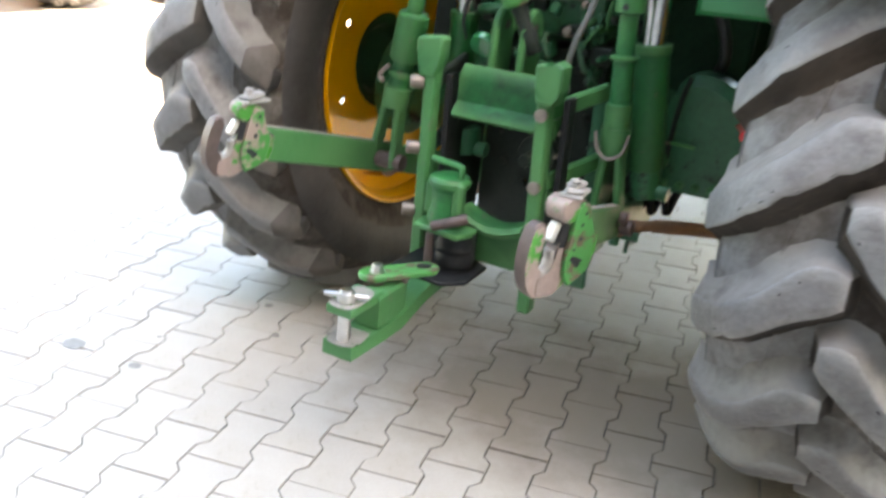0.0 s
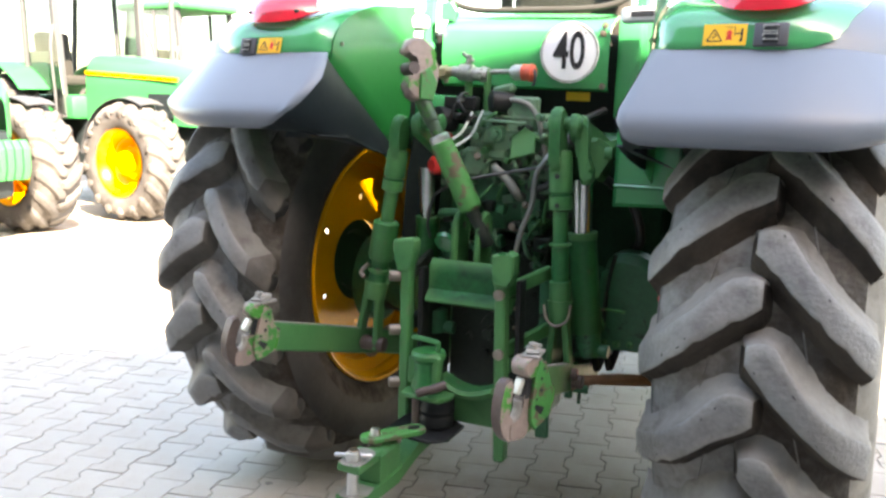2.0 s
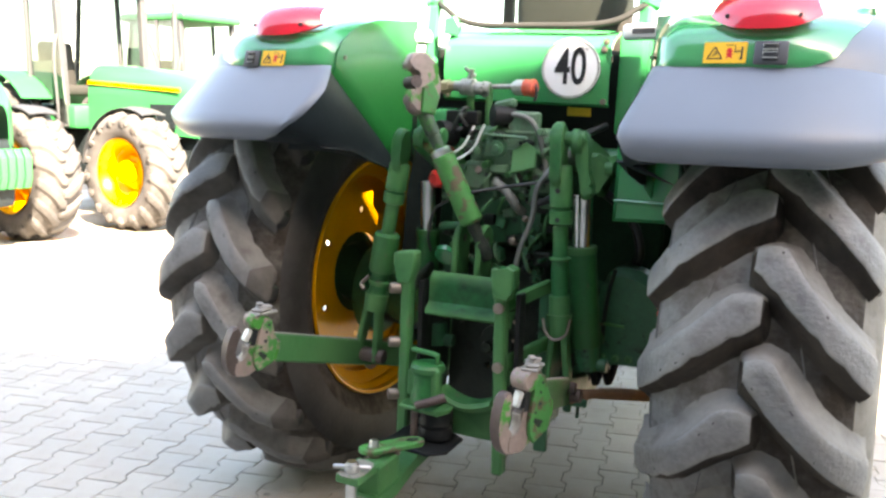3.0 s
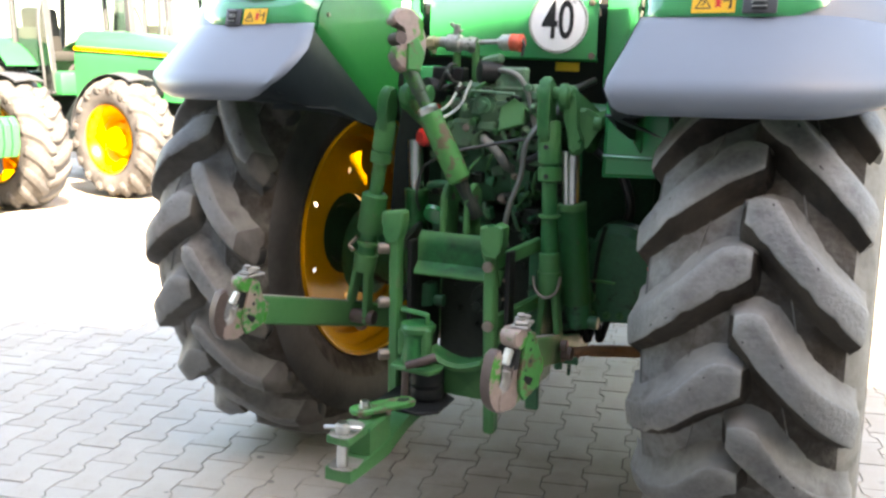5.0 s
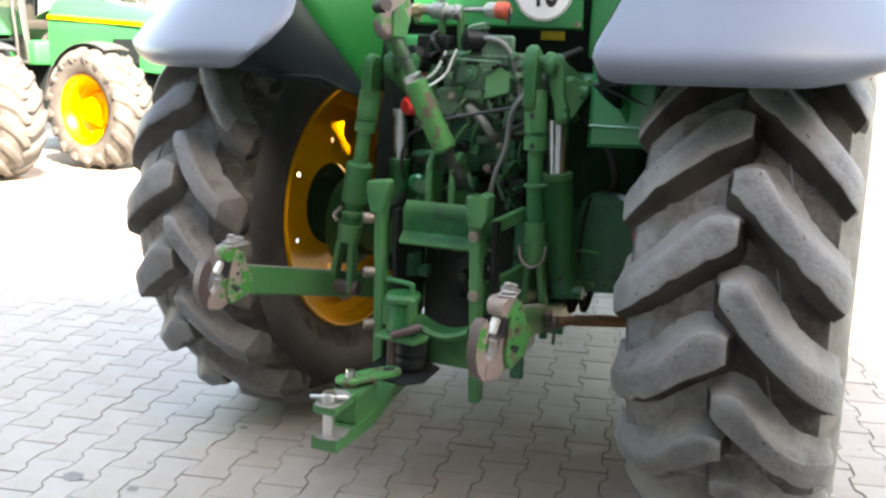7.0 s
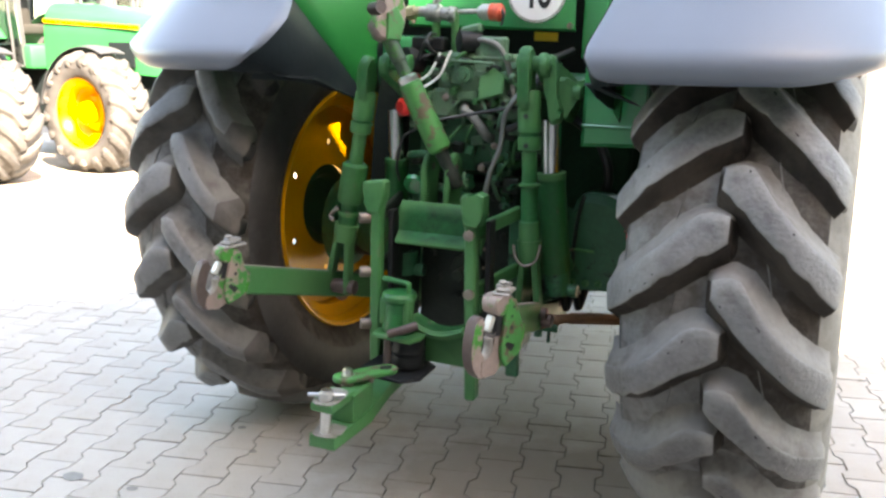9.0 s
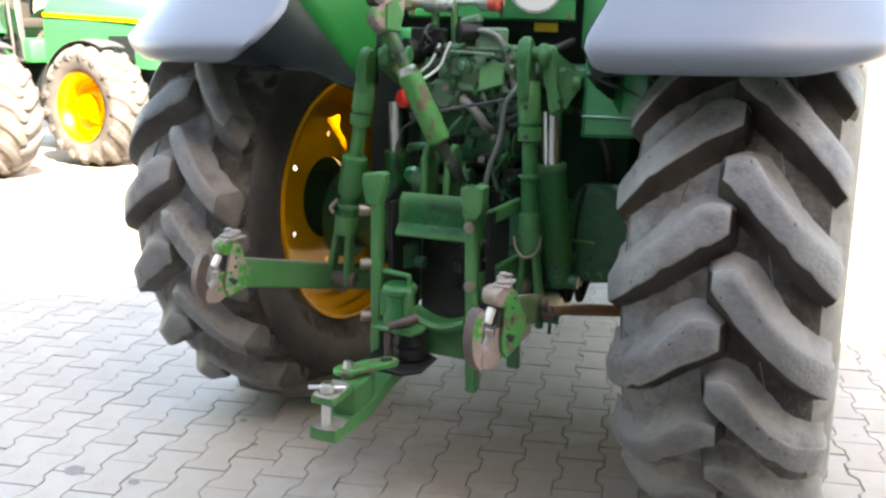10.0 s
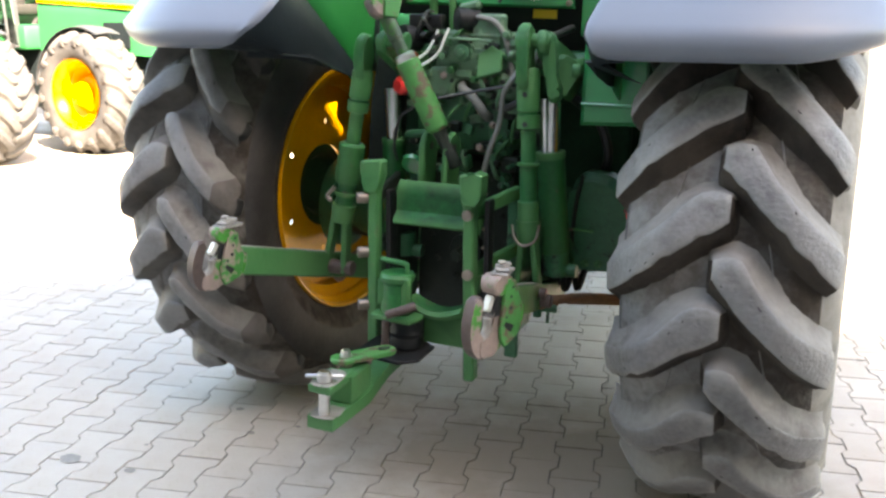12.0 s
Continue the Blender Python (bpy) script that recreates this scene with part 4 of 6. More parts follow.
    for names, lines in (("red", (((0.012, -0.014), (0.012, 0.012), 0.010), ((0.003, 0.006), (0.021, -0.006), 0.003), ((0.003, -0.006), (0.021, 0.006), 0.003), ((0.004, -0.016), (0.010, -0.006), 0.003), ((0.020, -0.016), (0.014, -0.006), 0.003))),
                         ("ink", (((0.045, -0.020), (0.045, 0.016), 0.005), ((0.026, 0.002), (0.045, 0.004), 0.003), ((0.040, -0.020), (0.046, -0.006), 0.003), ((0.0, 0.021), (0.026, 0.021), 0.0015), ((0.026, 0.021), (0.026, -0.002), 0.0015)))):
        pic = B()
        for (a, b, wd) in lines:
            bar(pic, m @ Vector((*a, 0.0014)), m @ Vector((*b, 0.0014)), wd, 0.0012, 0, up=m.to_3x3() @ Vector((0, 0, 1)))
        part("pictogram", pic, names, st, "plain pictogram strokes", 0)
    m2 = on_band(0.868, 1.692) if side > 0 else on_band(0.850, 1.676) @ Matrix.Diagonal((0.72, 0.9, 1, 1))
    so = part("switch_plate", box(B(), (0.088, 0.066, 0.012), (0, 0, 0), bevel=0.007, seg=2), "switchgrey", root, "dark grey switch plate")
    so.data.transform(m2)
    bs = part("switch_well", box(B(), (0.042, 0.048, 0.006), (0, 0, 0.006), bevel=0.004), "ink", so)
    bs.data.transform(m2)
    for dy in (0.012, -0.011):
        b = part("rocker_switch", box(B(), (0.036, 0.019, 0.012), (0, dy, 0.009), (14, 0, 0), bevel=0.004), "ink", so)
        b.data.transform(m2)
        rim = B()
        for (a, b2) in (((-0.019, dy + 0.009), (0.019, dy + 0.009)), ((-0.019, dy - 0.007), (0.019, dy - 0.007)), ((-0.019, dy + 0.009), (-0.019, dy + 0.002))):
            bar(rim, (*a, 0.0145), (*b2, 0.0145), 0.0025, 0.003, 0.0)
        b = part("switch_trim", rim, "alu", so)
        b.data.transform(m2)
    return root


for side, near in ((1, 0.955), (-1, 0.97)):
    over = Vector((1.213, -3.26, 1.505))
    fender(side).matrix_basis = Matrix.Translation(over) @ Matrix.Diagonal((near, near, near, 1)) @ Matrix.Translation(-over)

# ---------------- cab ----------------
SEATED[0] = pose(-0.067, 0.072, -0.039, -0.6, 1.57, 1.58)
cab_bm = B()
# rear panel below the window, bowed slightly
rows = []
for z, y in ((1.582, -0.235), (1.59, -0.252), (1.68, -0.262), (1.775, -0.258), (1.80, -0.245), (1.822, -0.205), (1.842, -0.165), (1.846, -0.15)):
    rows.append([(x, y - 0.018 * (1 - (x / 0.31) ** 2), z) for x in np.linspace(-0.305, 0.31, 17)])
sheet(cab_bm, rows, 0.012)
cab = part("cab", cab_bm, "paint", tractor, "glossy green rear panel of the cab", 50)
body = B()
box(body, (0.94, 1.25, 0.45), (0, 0.52, 1.56), bevel=0.05, seg=2)
part("cab_floor", body, "black", cab, "black cab underside")
for s in (1, -1):
    p = B()
    bar(p, (s * 0.395, -0.19, 1.55), (s * 0.40, -0.16, 1.93), 0.05, 0.06, 0.012)
    bar(p, (s * 0.40, -0.16, 1.92), (s * 0.56, -0.02, 2.62), 0.06, 0.07, 0.012)
    part("rear_post", p, "paint", cab, "green rear cab post")
    f = B()
    bar(f, (s * 0.60, 1.15, 1.60), (s * 0.58, 1.05, 2.62), 0.06, 0.06, 0.012)
    part("front_post", f, "black", cab)
cp = B()
box(cp, (0.085, 0.05, 0.34), (0.365, -0.185, 1.66), bevel=0.012, seg=2)
part("corner_panel", cp, "paint", cab, "dark green corner panel of the cab")
cp = B()
box(cp, (0.20, 0.05, 0.52), (0.445, -0.10, 1.62), bevel=0.01)
part("corner_filler", cp, "black", cab, "black filler between cab and fender")
gasket = B()
tube(gasket, [(-0.44, -0.06, 2.45), (-0.40, -0.15, 2.00), (-0.33, -0.20, 1.905), (-0.21, -0.225, 1.856), (0.0, -0.235, 1.853), (0.26, -0.225, 1.864), (0.37, -0.20, 1.915), (0.42, -0.15, 2.0), (0.45, -0.06, 2.45)], 0.011)
part("window_gasket", gasket, "gasket", cab, "weathered grey rubber window gasket")
pane = B()
prism(pane, [(-0.36, 0.0), (-0.2, -0.035), (0.24, -0.03), (0.40, 0.02), (0.44, 0.58), (-0.42, 0.58)], plane_at((0, -0.215, 1.89), (1, 0, 0), (0, 0.27, 1)), 0.005)
gl = part("rear_window", pane, "glass", cab, "tinted rear window glass", 0)
gl.visible_shadow = False
rf = B()
box(rf, (1.30, 1.45, 0.16), (0, 0.50, 2.70), bevel=0.06, seg=3)
part("cab_roof", rf, "paint", cab, "green cab roof")
st = B()
box(st, (0.46, 0.14, 0.62), (0.02, 0.22, 2.02), (8, 0, 0), bevel=0.05, seg=3)
part("seat_back", st, "seat", cab, "dark fabric seat back")
pc = B()
box(pc, (0.115, 0.06, 0.055), (-0.40, -0.31, 1.797), (0, -4, 0), bevel=0.022, seg=3)
part("pale_cover", pc, "sheet", cab, "pale plastic cover beside the fender")
br = B()
prism(br, [(-0.03, -0.03), (0.02, -0.035), (0.035, 0.0), (0.01, 0.035), (-0.03, 0.03)], plane_at((-0.29, -0.24, 1.845), (1, 0, 0), (0, 0, 1)), 0.03, 0.004)
part("hinge_bracket", br, "paint", cab)
gh = B()
box(gh, (0.130, 0.05, 0.052), (0.420, -0.30, 1.832), (0, -3, 0), bevel=0.015, seg=3)
handle = part("grab_handle", gh, "sheet", cab, "light grey plastic grab handle")
gh = B()
box(gh, (0.075, 0.006, 0.018), (0.428, -0.324, 1.834), (0, -3, 0), bevel=0.002)
part("handle_recess", gh, "switchgrey", handle, "dark recess")
for x, z in ((0.295, 1.60), (0.287, 1.775), (0.292, 1.80), (-0.285, 1.60)):
    b = B()
    bolt(b, (x, -0.262, z), (0, -1, 0), 0.008, 0.008)
    part("panel_bolt", b, "dullsteel", cab)
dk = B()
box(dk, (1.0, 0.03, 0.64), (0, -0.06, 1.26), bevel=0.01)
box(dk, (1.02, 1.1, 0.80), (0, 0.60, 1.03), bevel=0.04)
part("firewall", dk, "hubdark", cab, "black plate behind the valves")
ys = B()
box(ys, (0.085, 0.003, 0.03), (0.189, -0.180, 1.563), bevel=0)
part("yellow_label", ys, "sticker", cab, "small yellow label", 0)

# speed sign
sign_m = plane_at((0.190, -0.318, 1.707), (1, 0.03, 0.02), (0.02, 0.05, 1))
sg = B()
rod(sg, sign_m @ Vector((0, 0, -0.003)), sign_m @ Vector((0, 0, 0.003)), 0.101, seg=64, bevel=0.002)
sign = part("speed_sign", sg, "sign", tractor, "round white speed sign reading 40")
edge = B()
lathe(edge, [(0.099, 0.0032), (0.099, 0.0046), (0.0935, 0.0046), (0.0935, 0.0032)], sign_m, 64)
part("sign_rim", edge, "alu", sign, "thin grey rim line")


def lettering(text, size, m, name, parent, mat="ink", squeeze=0.78, fat=0.0):
    cu = bpy.data.curves.new(name, "FONT")
    cu.body, cu.size, cu.align_x, cu.align_y, cu.extrude, cu.offset = text, size, "CENTER", "CENTER", 0.0008, fat
    tmp = bpy.data.objects.new(name, cu)
    scene.collection.objects.link(tmp)
    bpy.context.view_layer.update()
    me = bpy.data.meshes.new_from_object(tmp.evaluated_get(bpy.context.evaluated_depsgraph_get()))
    bpy.data.objects.remove(tmp)
    me.transform(SEATED[0] @ m @ Matrix.Diagonal((squeeze, 1, 1, 1)))
    me.materials.clear()
    me.materials.append(M[mat])
    ob = new(name, me)
    ob.parent = parent
    return ob


for k in range(6):
    a = radians(122 - 13 * k - (6 if k > 3 else 0))
    ln = B()
    o, d = Vector((0.083 * math.cos(a), 0.083 * math.sin(a), 0.0042)), Vector((math.sin(a), -math.cos(a), 0)) * 0.006
    bar(ln, sign_m @ (o - d), sign_m @ (o + d), 0.008, 0.001, 0.0, up=sign_m.to_3x3() @ Vector((0, 0, 1)))
    part("print_mark", ln, "faintprint", sign, "faded grey print mark", 0)
lettering("40", 0.172, sign_m @ pose(0, 0.0, 0.0048), "numeral", sign, squeeze=0.64, fat=0.0022)

# ---------------- driveline ----------------
tr = B()
box(tr, (0.44, 0.95, 0.60), (0, 0.20, 0.86), bevel=0.05, seg=2)
box(tr, (0.30, 1.9, 0.34), (0, 1.5, 0.72), bevel=0.05, seg=2)
trans = part("transmission", tr, "housing", tractor, "oily dark green transmission housing")
# black cover: the dark void between the rails is put into its colour
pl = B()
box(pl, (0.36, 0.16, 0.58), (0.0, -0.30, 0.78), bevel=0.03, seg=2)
part("rear_cover", pl, "grime", trans, "rear cover of the transmission, blackened for the shaded void")
for k in range(10):
    a = radians(36 * k)
    b = B()
    bolt(b, (0.02 + 0.145 * math.cos(a), -0.38, 0.79 + 0.15 * math.sin(a)), (0, -1, 0), 0.011, 0.01)
    part("cover_bolt", b, "grime", trans)
pt = B()
rod(pt, (0.02, -0.38, 0.75), (0.02, -0.42, 0.75), 0.06, seg=24, bevel=0.006)
pto = part("power_take_off", pt, "grime", tractor, "greasy black power take-off stub")
pt = B()
splined = [((0.0205 if k % 2 else 0.0165) * math.cos(radians(15 * k)), (0.0205 if k % 2 else 0.0165) * math.sin(radians(15 * k))) for k in range(24)]
prism(pt, splined, pose(0.02, -0.46, 0.75, 90), 0.10, 0.0)
part("splined_shaft", pt, "grime", pto)
for s in (1, -1):
    a = B()
    lathe(a, [(0.25, 0.14), (0.26, 0.17), (0.26, 0.21), (0.20, 0.25), (0.165, 0.34), (0.14, 0.46), (0.13, 0.60), (0.18, 0.64), (0.18, 0.70)], pose(0, 0, AXLE_Z) @ pose(0, 0, 0, 0, 90 * s, 0), 32)
    axle = part("axle_housing", a, "housing", tractor, "dark green cast axle housing")
    for k in range(12):
        t = radians(30 * k)
        b = B()
        bolt(b, (s * 0.21, 0.235 * math.cos(t), AXLE_Z + 0.235 * math.sin(t)), (s, 0, 0), 0.011, 0.012, False)
        part("flange_bolt", b, "housing", axle)

fd = B()
prism(fd, rounded([(0.34, 0.74), (0.36, 0.98), (0.41, 1.05), (0.52, 1.03), (0.60, 0.94), (0.62, 0.80), (0.58, 0.735), (0.44, 0.72)], 3), plane_at((0, -0.27, 0), (1, 0, 0), (0, 0, 1)), 0.14, 0.03)
drive = part("final_drive", fd, "housing", tractor, "dark green cast final drive housing")
rb = B()
tube(rb, [(0.405, -0.345, 1.045), (0.392, -0.350, 0.98), (0.384, -0.352, 0.90), (0.380, -0.350, 0.80)], 0.007, seg=8, steps=4)
part("casting_rib", rb, "grime", drive, "dark parting seam")
bs = B()
lathe_between(bs, (0.352, -0.33, 0.805), (0.350, -0.385, 0.800), [(0, 0.036), (0.5, 0.036), (0.6, 0.026), (1, 0.024)], 18)
part("drain_boss", bs, "hitch", drive, "green drain boss")
pp = B()
tube(pp, [(0.372, -0.36, 0.855), (0.40, -0.37, 0.862), (0.455, -0.36, 0.858)], 0.005, seg=8, steps=4)
part("brake_pipe", pp, "link", drive)
for x in (0.34, 0.385, 0.43, 0.475, 0.52, 0.565):
    fb = B()
    bolt(fb, (x, -0.345, 0.738 + 0.05 * (x - 0.34)), (0, -1, 0), 0.010, 0.012)
    part("flange_bolt", fb, "hitch", drive)

# ---------------- drawbar frame ----------------
fr = B()
bar(fr, (-0.156, -0.757, 0.49), (-0.166, -0.757, 1.03), 0.036, 0.04, 0.006, up=(0, 1, 0))
prism(fr, [(-0.022, -0.028), (0.020, -0.028), (0.026, 0.0), (0.036, 0.030), (0.036, 0.072), (0.028, 0.080), (-0.034, 0.072), (-0.040, 0.064), (-0.040, 0.034), (-0.026, 0.006)], plane_at((-0.170, -0.757, 1.018), (1, 0, 0), (0, 0, 1)), 0.052, 0.005)
frame_part = part("drawbar_frame", fr, "hitch", tractor, "green drawbar frame with worn rails")
rr = B()
bar(rr, (0.184, -0.757, 0.42), (0.158, -0.757, 1.01), 0.036, 0.045, 0.006, up=(0, 1, 0))
prism(rr, [(-0.024, -0.045), (0.022, -0.045), (0.028, -0.016), (0.036, -0.008), (0.037, 0.052), (0.014, 0.062), (0.008, 0.050), (-0.010, 0.046), (-0.016, 0.054), (-0.036, 0.048), (-0.034, -0.004), (-0.024, -0.018)], plane_at((0.168, -0.762, 1.028), (1, 0, 0), (0, 0, 1)), 0.06, 0.005)
part("rail", rr, "hitch", frame_part)
cr = B()
sheet(cr, [[(x, y, z + 0.01 * (x + 0.1)) for x in np.linspace(-0.105, 0.148, 9)] for z, y in ((1.03, -0.700), (1.015, -0.715), (0.99, -0.722), (0.935, -0.722), (0.928, -0.728), (0.914, -0.745), (0.900, -0.750), (0.893, -0.742))], 0.014)
part("cross_plate", cr, "dirtyhitch", frame_part, "green cross plate with a scuffed lower lip")
for z in (0.957, 0.771, 0.597):
    xo = 0.186 - (z - 0.375) * 0.044
    sp = B()
    bar(sp, (xo, -0.745, z), (xo + 0.085, -0.545, z + 0.045), 0.022, 0.044, 0.005)
    prism(sp, [(0.0, -0.020), (0.03, -0.020), (0.0, -0.075)], plane_at((xo + 0.012, -0.73, z), (0.39, 1, 0.15), (0, 0, 1)), 0.014, 0.002)
    part("spacer_arm", sp, "hitch", frame_part)
    b = B()
    rod(b, (xo, -0.772, z - 0.002), (xo, -0.79, z - 0.002), 0.017, seg=20, bevel=0.003)
    part("frame_bolt", b, "dullsteel", frame_part, "round worn bolt head")
    for dz in (0.05, 0.11):
        b = B()
        bolt(b, (xo + 0.032, -0.72, z - dz), (0.3, -1, 0), 0.006, 0.006, False)
        part("small_bolt", b, "dullsteel", frame_part)
for z in (0.972, 0.795, 0.620):
    b = B()
    rod(b, (-0.175 - (z - 0.6) * 0.03, -0.765, z), (-0.205 - (z - 0.6) * 0.03, -0.785, z), 0.018, seg=20, bevel=0.003)
    part("frame_bolt", b, "dullsteel", frame_part, "round worn bolt head")
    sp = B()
    # black here for the shade of the cavity, like the left side plate
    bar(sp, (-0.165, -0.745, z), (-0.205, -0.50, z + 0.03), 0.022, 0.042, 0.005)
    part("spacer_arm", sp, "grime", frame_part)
r2 = B()
bar(r2, (0.2535, -0.56, 0.445), (0.235, -0.545, 0.985), 0.045, 0.02, 0.005, up=(0, 1, 0))
box(r2, (0.02, 0.20, 0.40), (0.235, -0.44, 0.70), bevel=0.005)
part("side_plate", r2, "housing", frame_part, "dark green side plate")
l2 = B()
box(l2, (0.02, 0.22, 0.42), (-0.20, -0.45, 0.74), bevel=0.005)
part("side_plate", l2, "grime", frame_part)
for x in (-0.145, 0.19):
    sd = B()
    bar(sd, (x + 0.03, -0.72, 0.50), (x + 0.018, -0.72, 1.0), 0.016, 0.05, 0.003, up=(0, 1, 0))
    part("guide_strip", sd, "black", frame_part, "black greasy guide strip")
jw = B()
rows = []
for i, y in enumerate((-0.70, -0.715, -0.76, -0.79, -0.80)):
    rows.append([(x, y, 0.668 - 0.030 * math.sin(math.pi * (x + 0.03) / 0.19) - (0.012 if i in (0, 4) else 0.0) - 0.11 * (x + 0.03) * 0.2) for x in np.linspace(-0.03, 0.155, 13)])
sheet(jw, rows, 0.03)
part("saddle", jw, "hitch", frame_part, "pale green dished saddle plate")
jl = B()
prism(jl, [(-0.06, 0.0), (0.15, 0.0), (0.16, 0.10), (0.12, 0.115), (0.04, 0.095), (-0.06, 0.10)], plane_at((0.0, -0.73, 0.515), (1, 0, 0), (0, 0, 1)), 0.03, 0.004)
part("lower_cross_plate", jl, "hitch", frame_part)

# swivel head with handle, boot and tongue
cx, cy = -0.052, -0.815
sw = B()
lathe(sw, [(0.001, 0.0), (0.050, 0.0), (0.053, 0.01), (0.050, 0.025), (0.044, 0.045), (0.043, 0.092), (0.048, 0.098), (0.054, 0.104), (0.056, 0.118), (0.050, 0.128), (0.02, 0.131), (0.001, 0.131)], pose(cx, cy, 0.628), 32)
box(sw, (0.035, 0.03, 0.09), (cx - 0.052, cy + 0.01, 0.685), bevel=0.006)
box(sw, (0.03, 0.035, 0.12), (cx + 0.04, cy - 0.02, 0.69), bevel=0.008)
swivel = part("swivel_head", sw, "hitch", frame_part, "green swivel head of the tow hitch")
hd = B()
tube(hd, [(cx + 0.033, cy - 0.005, 0.755), (cx + 0.034, cy - 0.005, 0.778), (cx + 0.028, cy - 0.004, 0.786), (cx - 0.02, cy + 0.0, 0.790), (cx - 0.06, cy + 0.005, 0.791)], 0.0085, steps=5)
part("pull_handle", hd, "hitch", swivel)
lv = B()
tube(lv, [(cx + 0.005, cy - 0.085, 0.640), (cx + 0.05, cy - 0.075, 0.658), (cx + 0.085, cy - 0.05, 0.672)], 0.014, seg=14)
part("grip", lv, "jaw", swivel, "dark steel lever grip")
pl = B()
prism(pl, [(-0.068, -0.055), (0.072, -0.070), (0.090, -0.02), (0.08, 0.08), (-0.06, 0.08), (-0.076, 0.0)], pose(cx, cy, 0.618), 0.014, 0.003)
part("swivel_plate", pl, "hitch", swivel)
bt = B()
lathe(bt, [(0.001, 0.0), (0.052, 0.0), (0.056, 0.02), (0.050, 0.035), (0.056, 0.05), (0.050, 0.065), (0.052, 0.095)], pose(cx + 0.03, cy + 0.015, 0.515), 24)
box(bt, (0.12, 0.04, 0.085), (cx + 0.01, cy + 0.05, 0.56), bevel=0.01)
part("rubber_boot", bt, "black", swivel, "black rubber boot")
rp = B()
rod(rp, (cx - 0.01, cy - 0.06, 0.51), (cx - 0.01, cy - 0.06, 0.612), 0.012, seg=14)
part("steel_pin", rp, "jaw", swivel)
bp = B()
prism(bp, [(-0.10, -0.10), (0.06, -0.11), (0.11, -0.06), (0.11, 0.06), (0.06, 0.09), (-0.09, 0.08)], pose(cx - 0.002, cy + 0.0, 0.506, 3, 2, 0), 0.012, 0.003)
part("wear_plate", bp, "black", swivel, "dark grey worn plate")

tg = B()
# cranked tongue: side profile along y, swept in width
prof = [(-0.74, 0.500, 0.466), (-0.86, 0.498, 0.462), (-0.93, 0.492, 0.452), (-1.00, 0.468, 0.428), (-1.05, 0.450, 0.410), (-1.15, 0.444, 0.406), (-1.268, 0.440, 0.404)]
top_l, top_r, bot_l, bot_r = [], [], [], []
for y, zt, zb in prof:
    xm = -0.055 - (-y - 0.74) * 0.030
    for lst, dx, z in ((top_l, -0.04, zt), (top_r, 0.04, zt), (bot_l, -0.04, zb), (bot_r, 0.04, zb)):
        lst.append(tg.verts.new((xm + dx, y, z)))
n = len(prof)
for i in range(n - 1):
    for a, b in ((top_l, top_r), (top_r, bot_r), (bot_r, bot_l), (bot_l, top_l)):
        tg.faces.new((a[i], b[i], b[i + 1], a[i + 1]))
for i in (0, n - 1):
    tg.faces.new((top_l[i], top_r[i], bot_r[i], bot_l[i]))
bmesh.ops.bevel(tg, geom=[e for e in tg.edges if e.calc_face_angle(0) > 0.6], offset=0.004, segments=1, affect="EDGES")
tongue = part("drawbar_tongue", tg, "hitch", frame_part, "green drawbar tongue with bright worn top")
bk = B()
prism(bk, [(-0.034, -0.100), (0.032, -0.100), (0.036, 0.034), (0.026, 0.046), (-0.034, 0.044)], pose(-0.068, -1.062, 0.488, 0, 0, 4), 0.088, 0.006)
part("tongue_block", bk, "hitch", tongue, "green clevis block")
sh = B()
prism(sh, [(-0.038, -0.075), (0.034, -0.085), (0.04, 0.06), (-0.038, 0.06)], pose(-0.072, -1.196, 0.526, 0, 0, 4), 0.026, 0.004)
ear = part("clevis_ear", sh, "hitch", tongue, "green clevis ear with worn top")
wf = B()
prism(wf, rounded([(-0.034, -0.072), (0.030, -0.080), (0.034, 0.02), (0.0, 0.05), (-0.034, 0.03)], 3), pose(-0.072, -1.196, 0.5395, 0, 0, 4), 0.002)
part("worn_face", wf, "bare", ear, "rubbed bare steel face", 0)
wf = B()
prism(wf, rounded([(-0.036, -0.06), (0.036, -0.06), (0.034, 0.03), (0.004, 0.05), (-0.036, 0.04)], 3), pose(-0.070, -1.206, 0.4420, 0, 0, 4), 0.002)
part("worn_face", wf, "bare", tongue, "rubbed bare steel face", 0)
hp = B()
rod(hp, (-0.070, -1.245, 0.438), (-0.070, -1.245, 0.572), 0.0155, seg=20)
rod(hp, (-0.070, -1.245, 0.541), (-0.070, -1.245, 0.566), 0.021, seg=20, bevel=0.003)
pin = part("hitch_pin", hp, "steel", tongue, "bright worn steel hitch pin")
tb = B()
rod(tb, (-0.118, -1.266, 0.556), (-0.022, -1.224, 0.556), 0.0062, seg=12, bevel=0.002)
part("cross_pin", tb, "steel", pin)
sk = B()
m = plane_at((-0.054, -1.036, 0.553), (0.537, 0.843, 0), (-0.843, 0.537, 0))
out = [(0.076 + 0.032 * math.cos(a), 0.032 * math.sin(a)) for a in np.linspace(-1.5, 1.5, 9)] + [(-0.074 + 0.034 * math.cos(a), 0.034 * math.sin(a)) for a in np.linspace(1.7, 4.58, 9)]
prism(sk, out, m, 0.016, 0.003)
strap = part("retaining_strap", sk, "link", tongue, "light green retaining strap with a slot")
sl = B()
prism(sl, [(0.070 + 0.021 * math.cos(a), 0.012 * math.sin(a)) for a in np.linspace(0, 2 * math.pi, 14, endpoint=False)], m @ pose(0, 0, 0.0085), 0.004)
part("slot", sl, "black", strap)
sb = B()
bolt(sb, m @ Vector((-0.062, 0, -0.008)), m.to_3x3() @ Vector((0, 0, -1)), 0.013, 0.016)
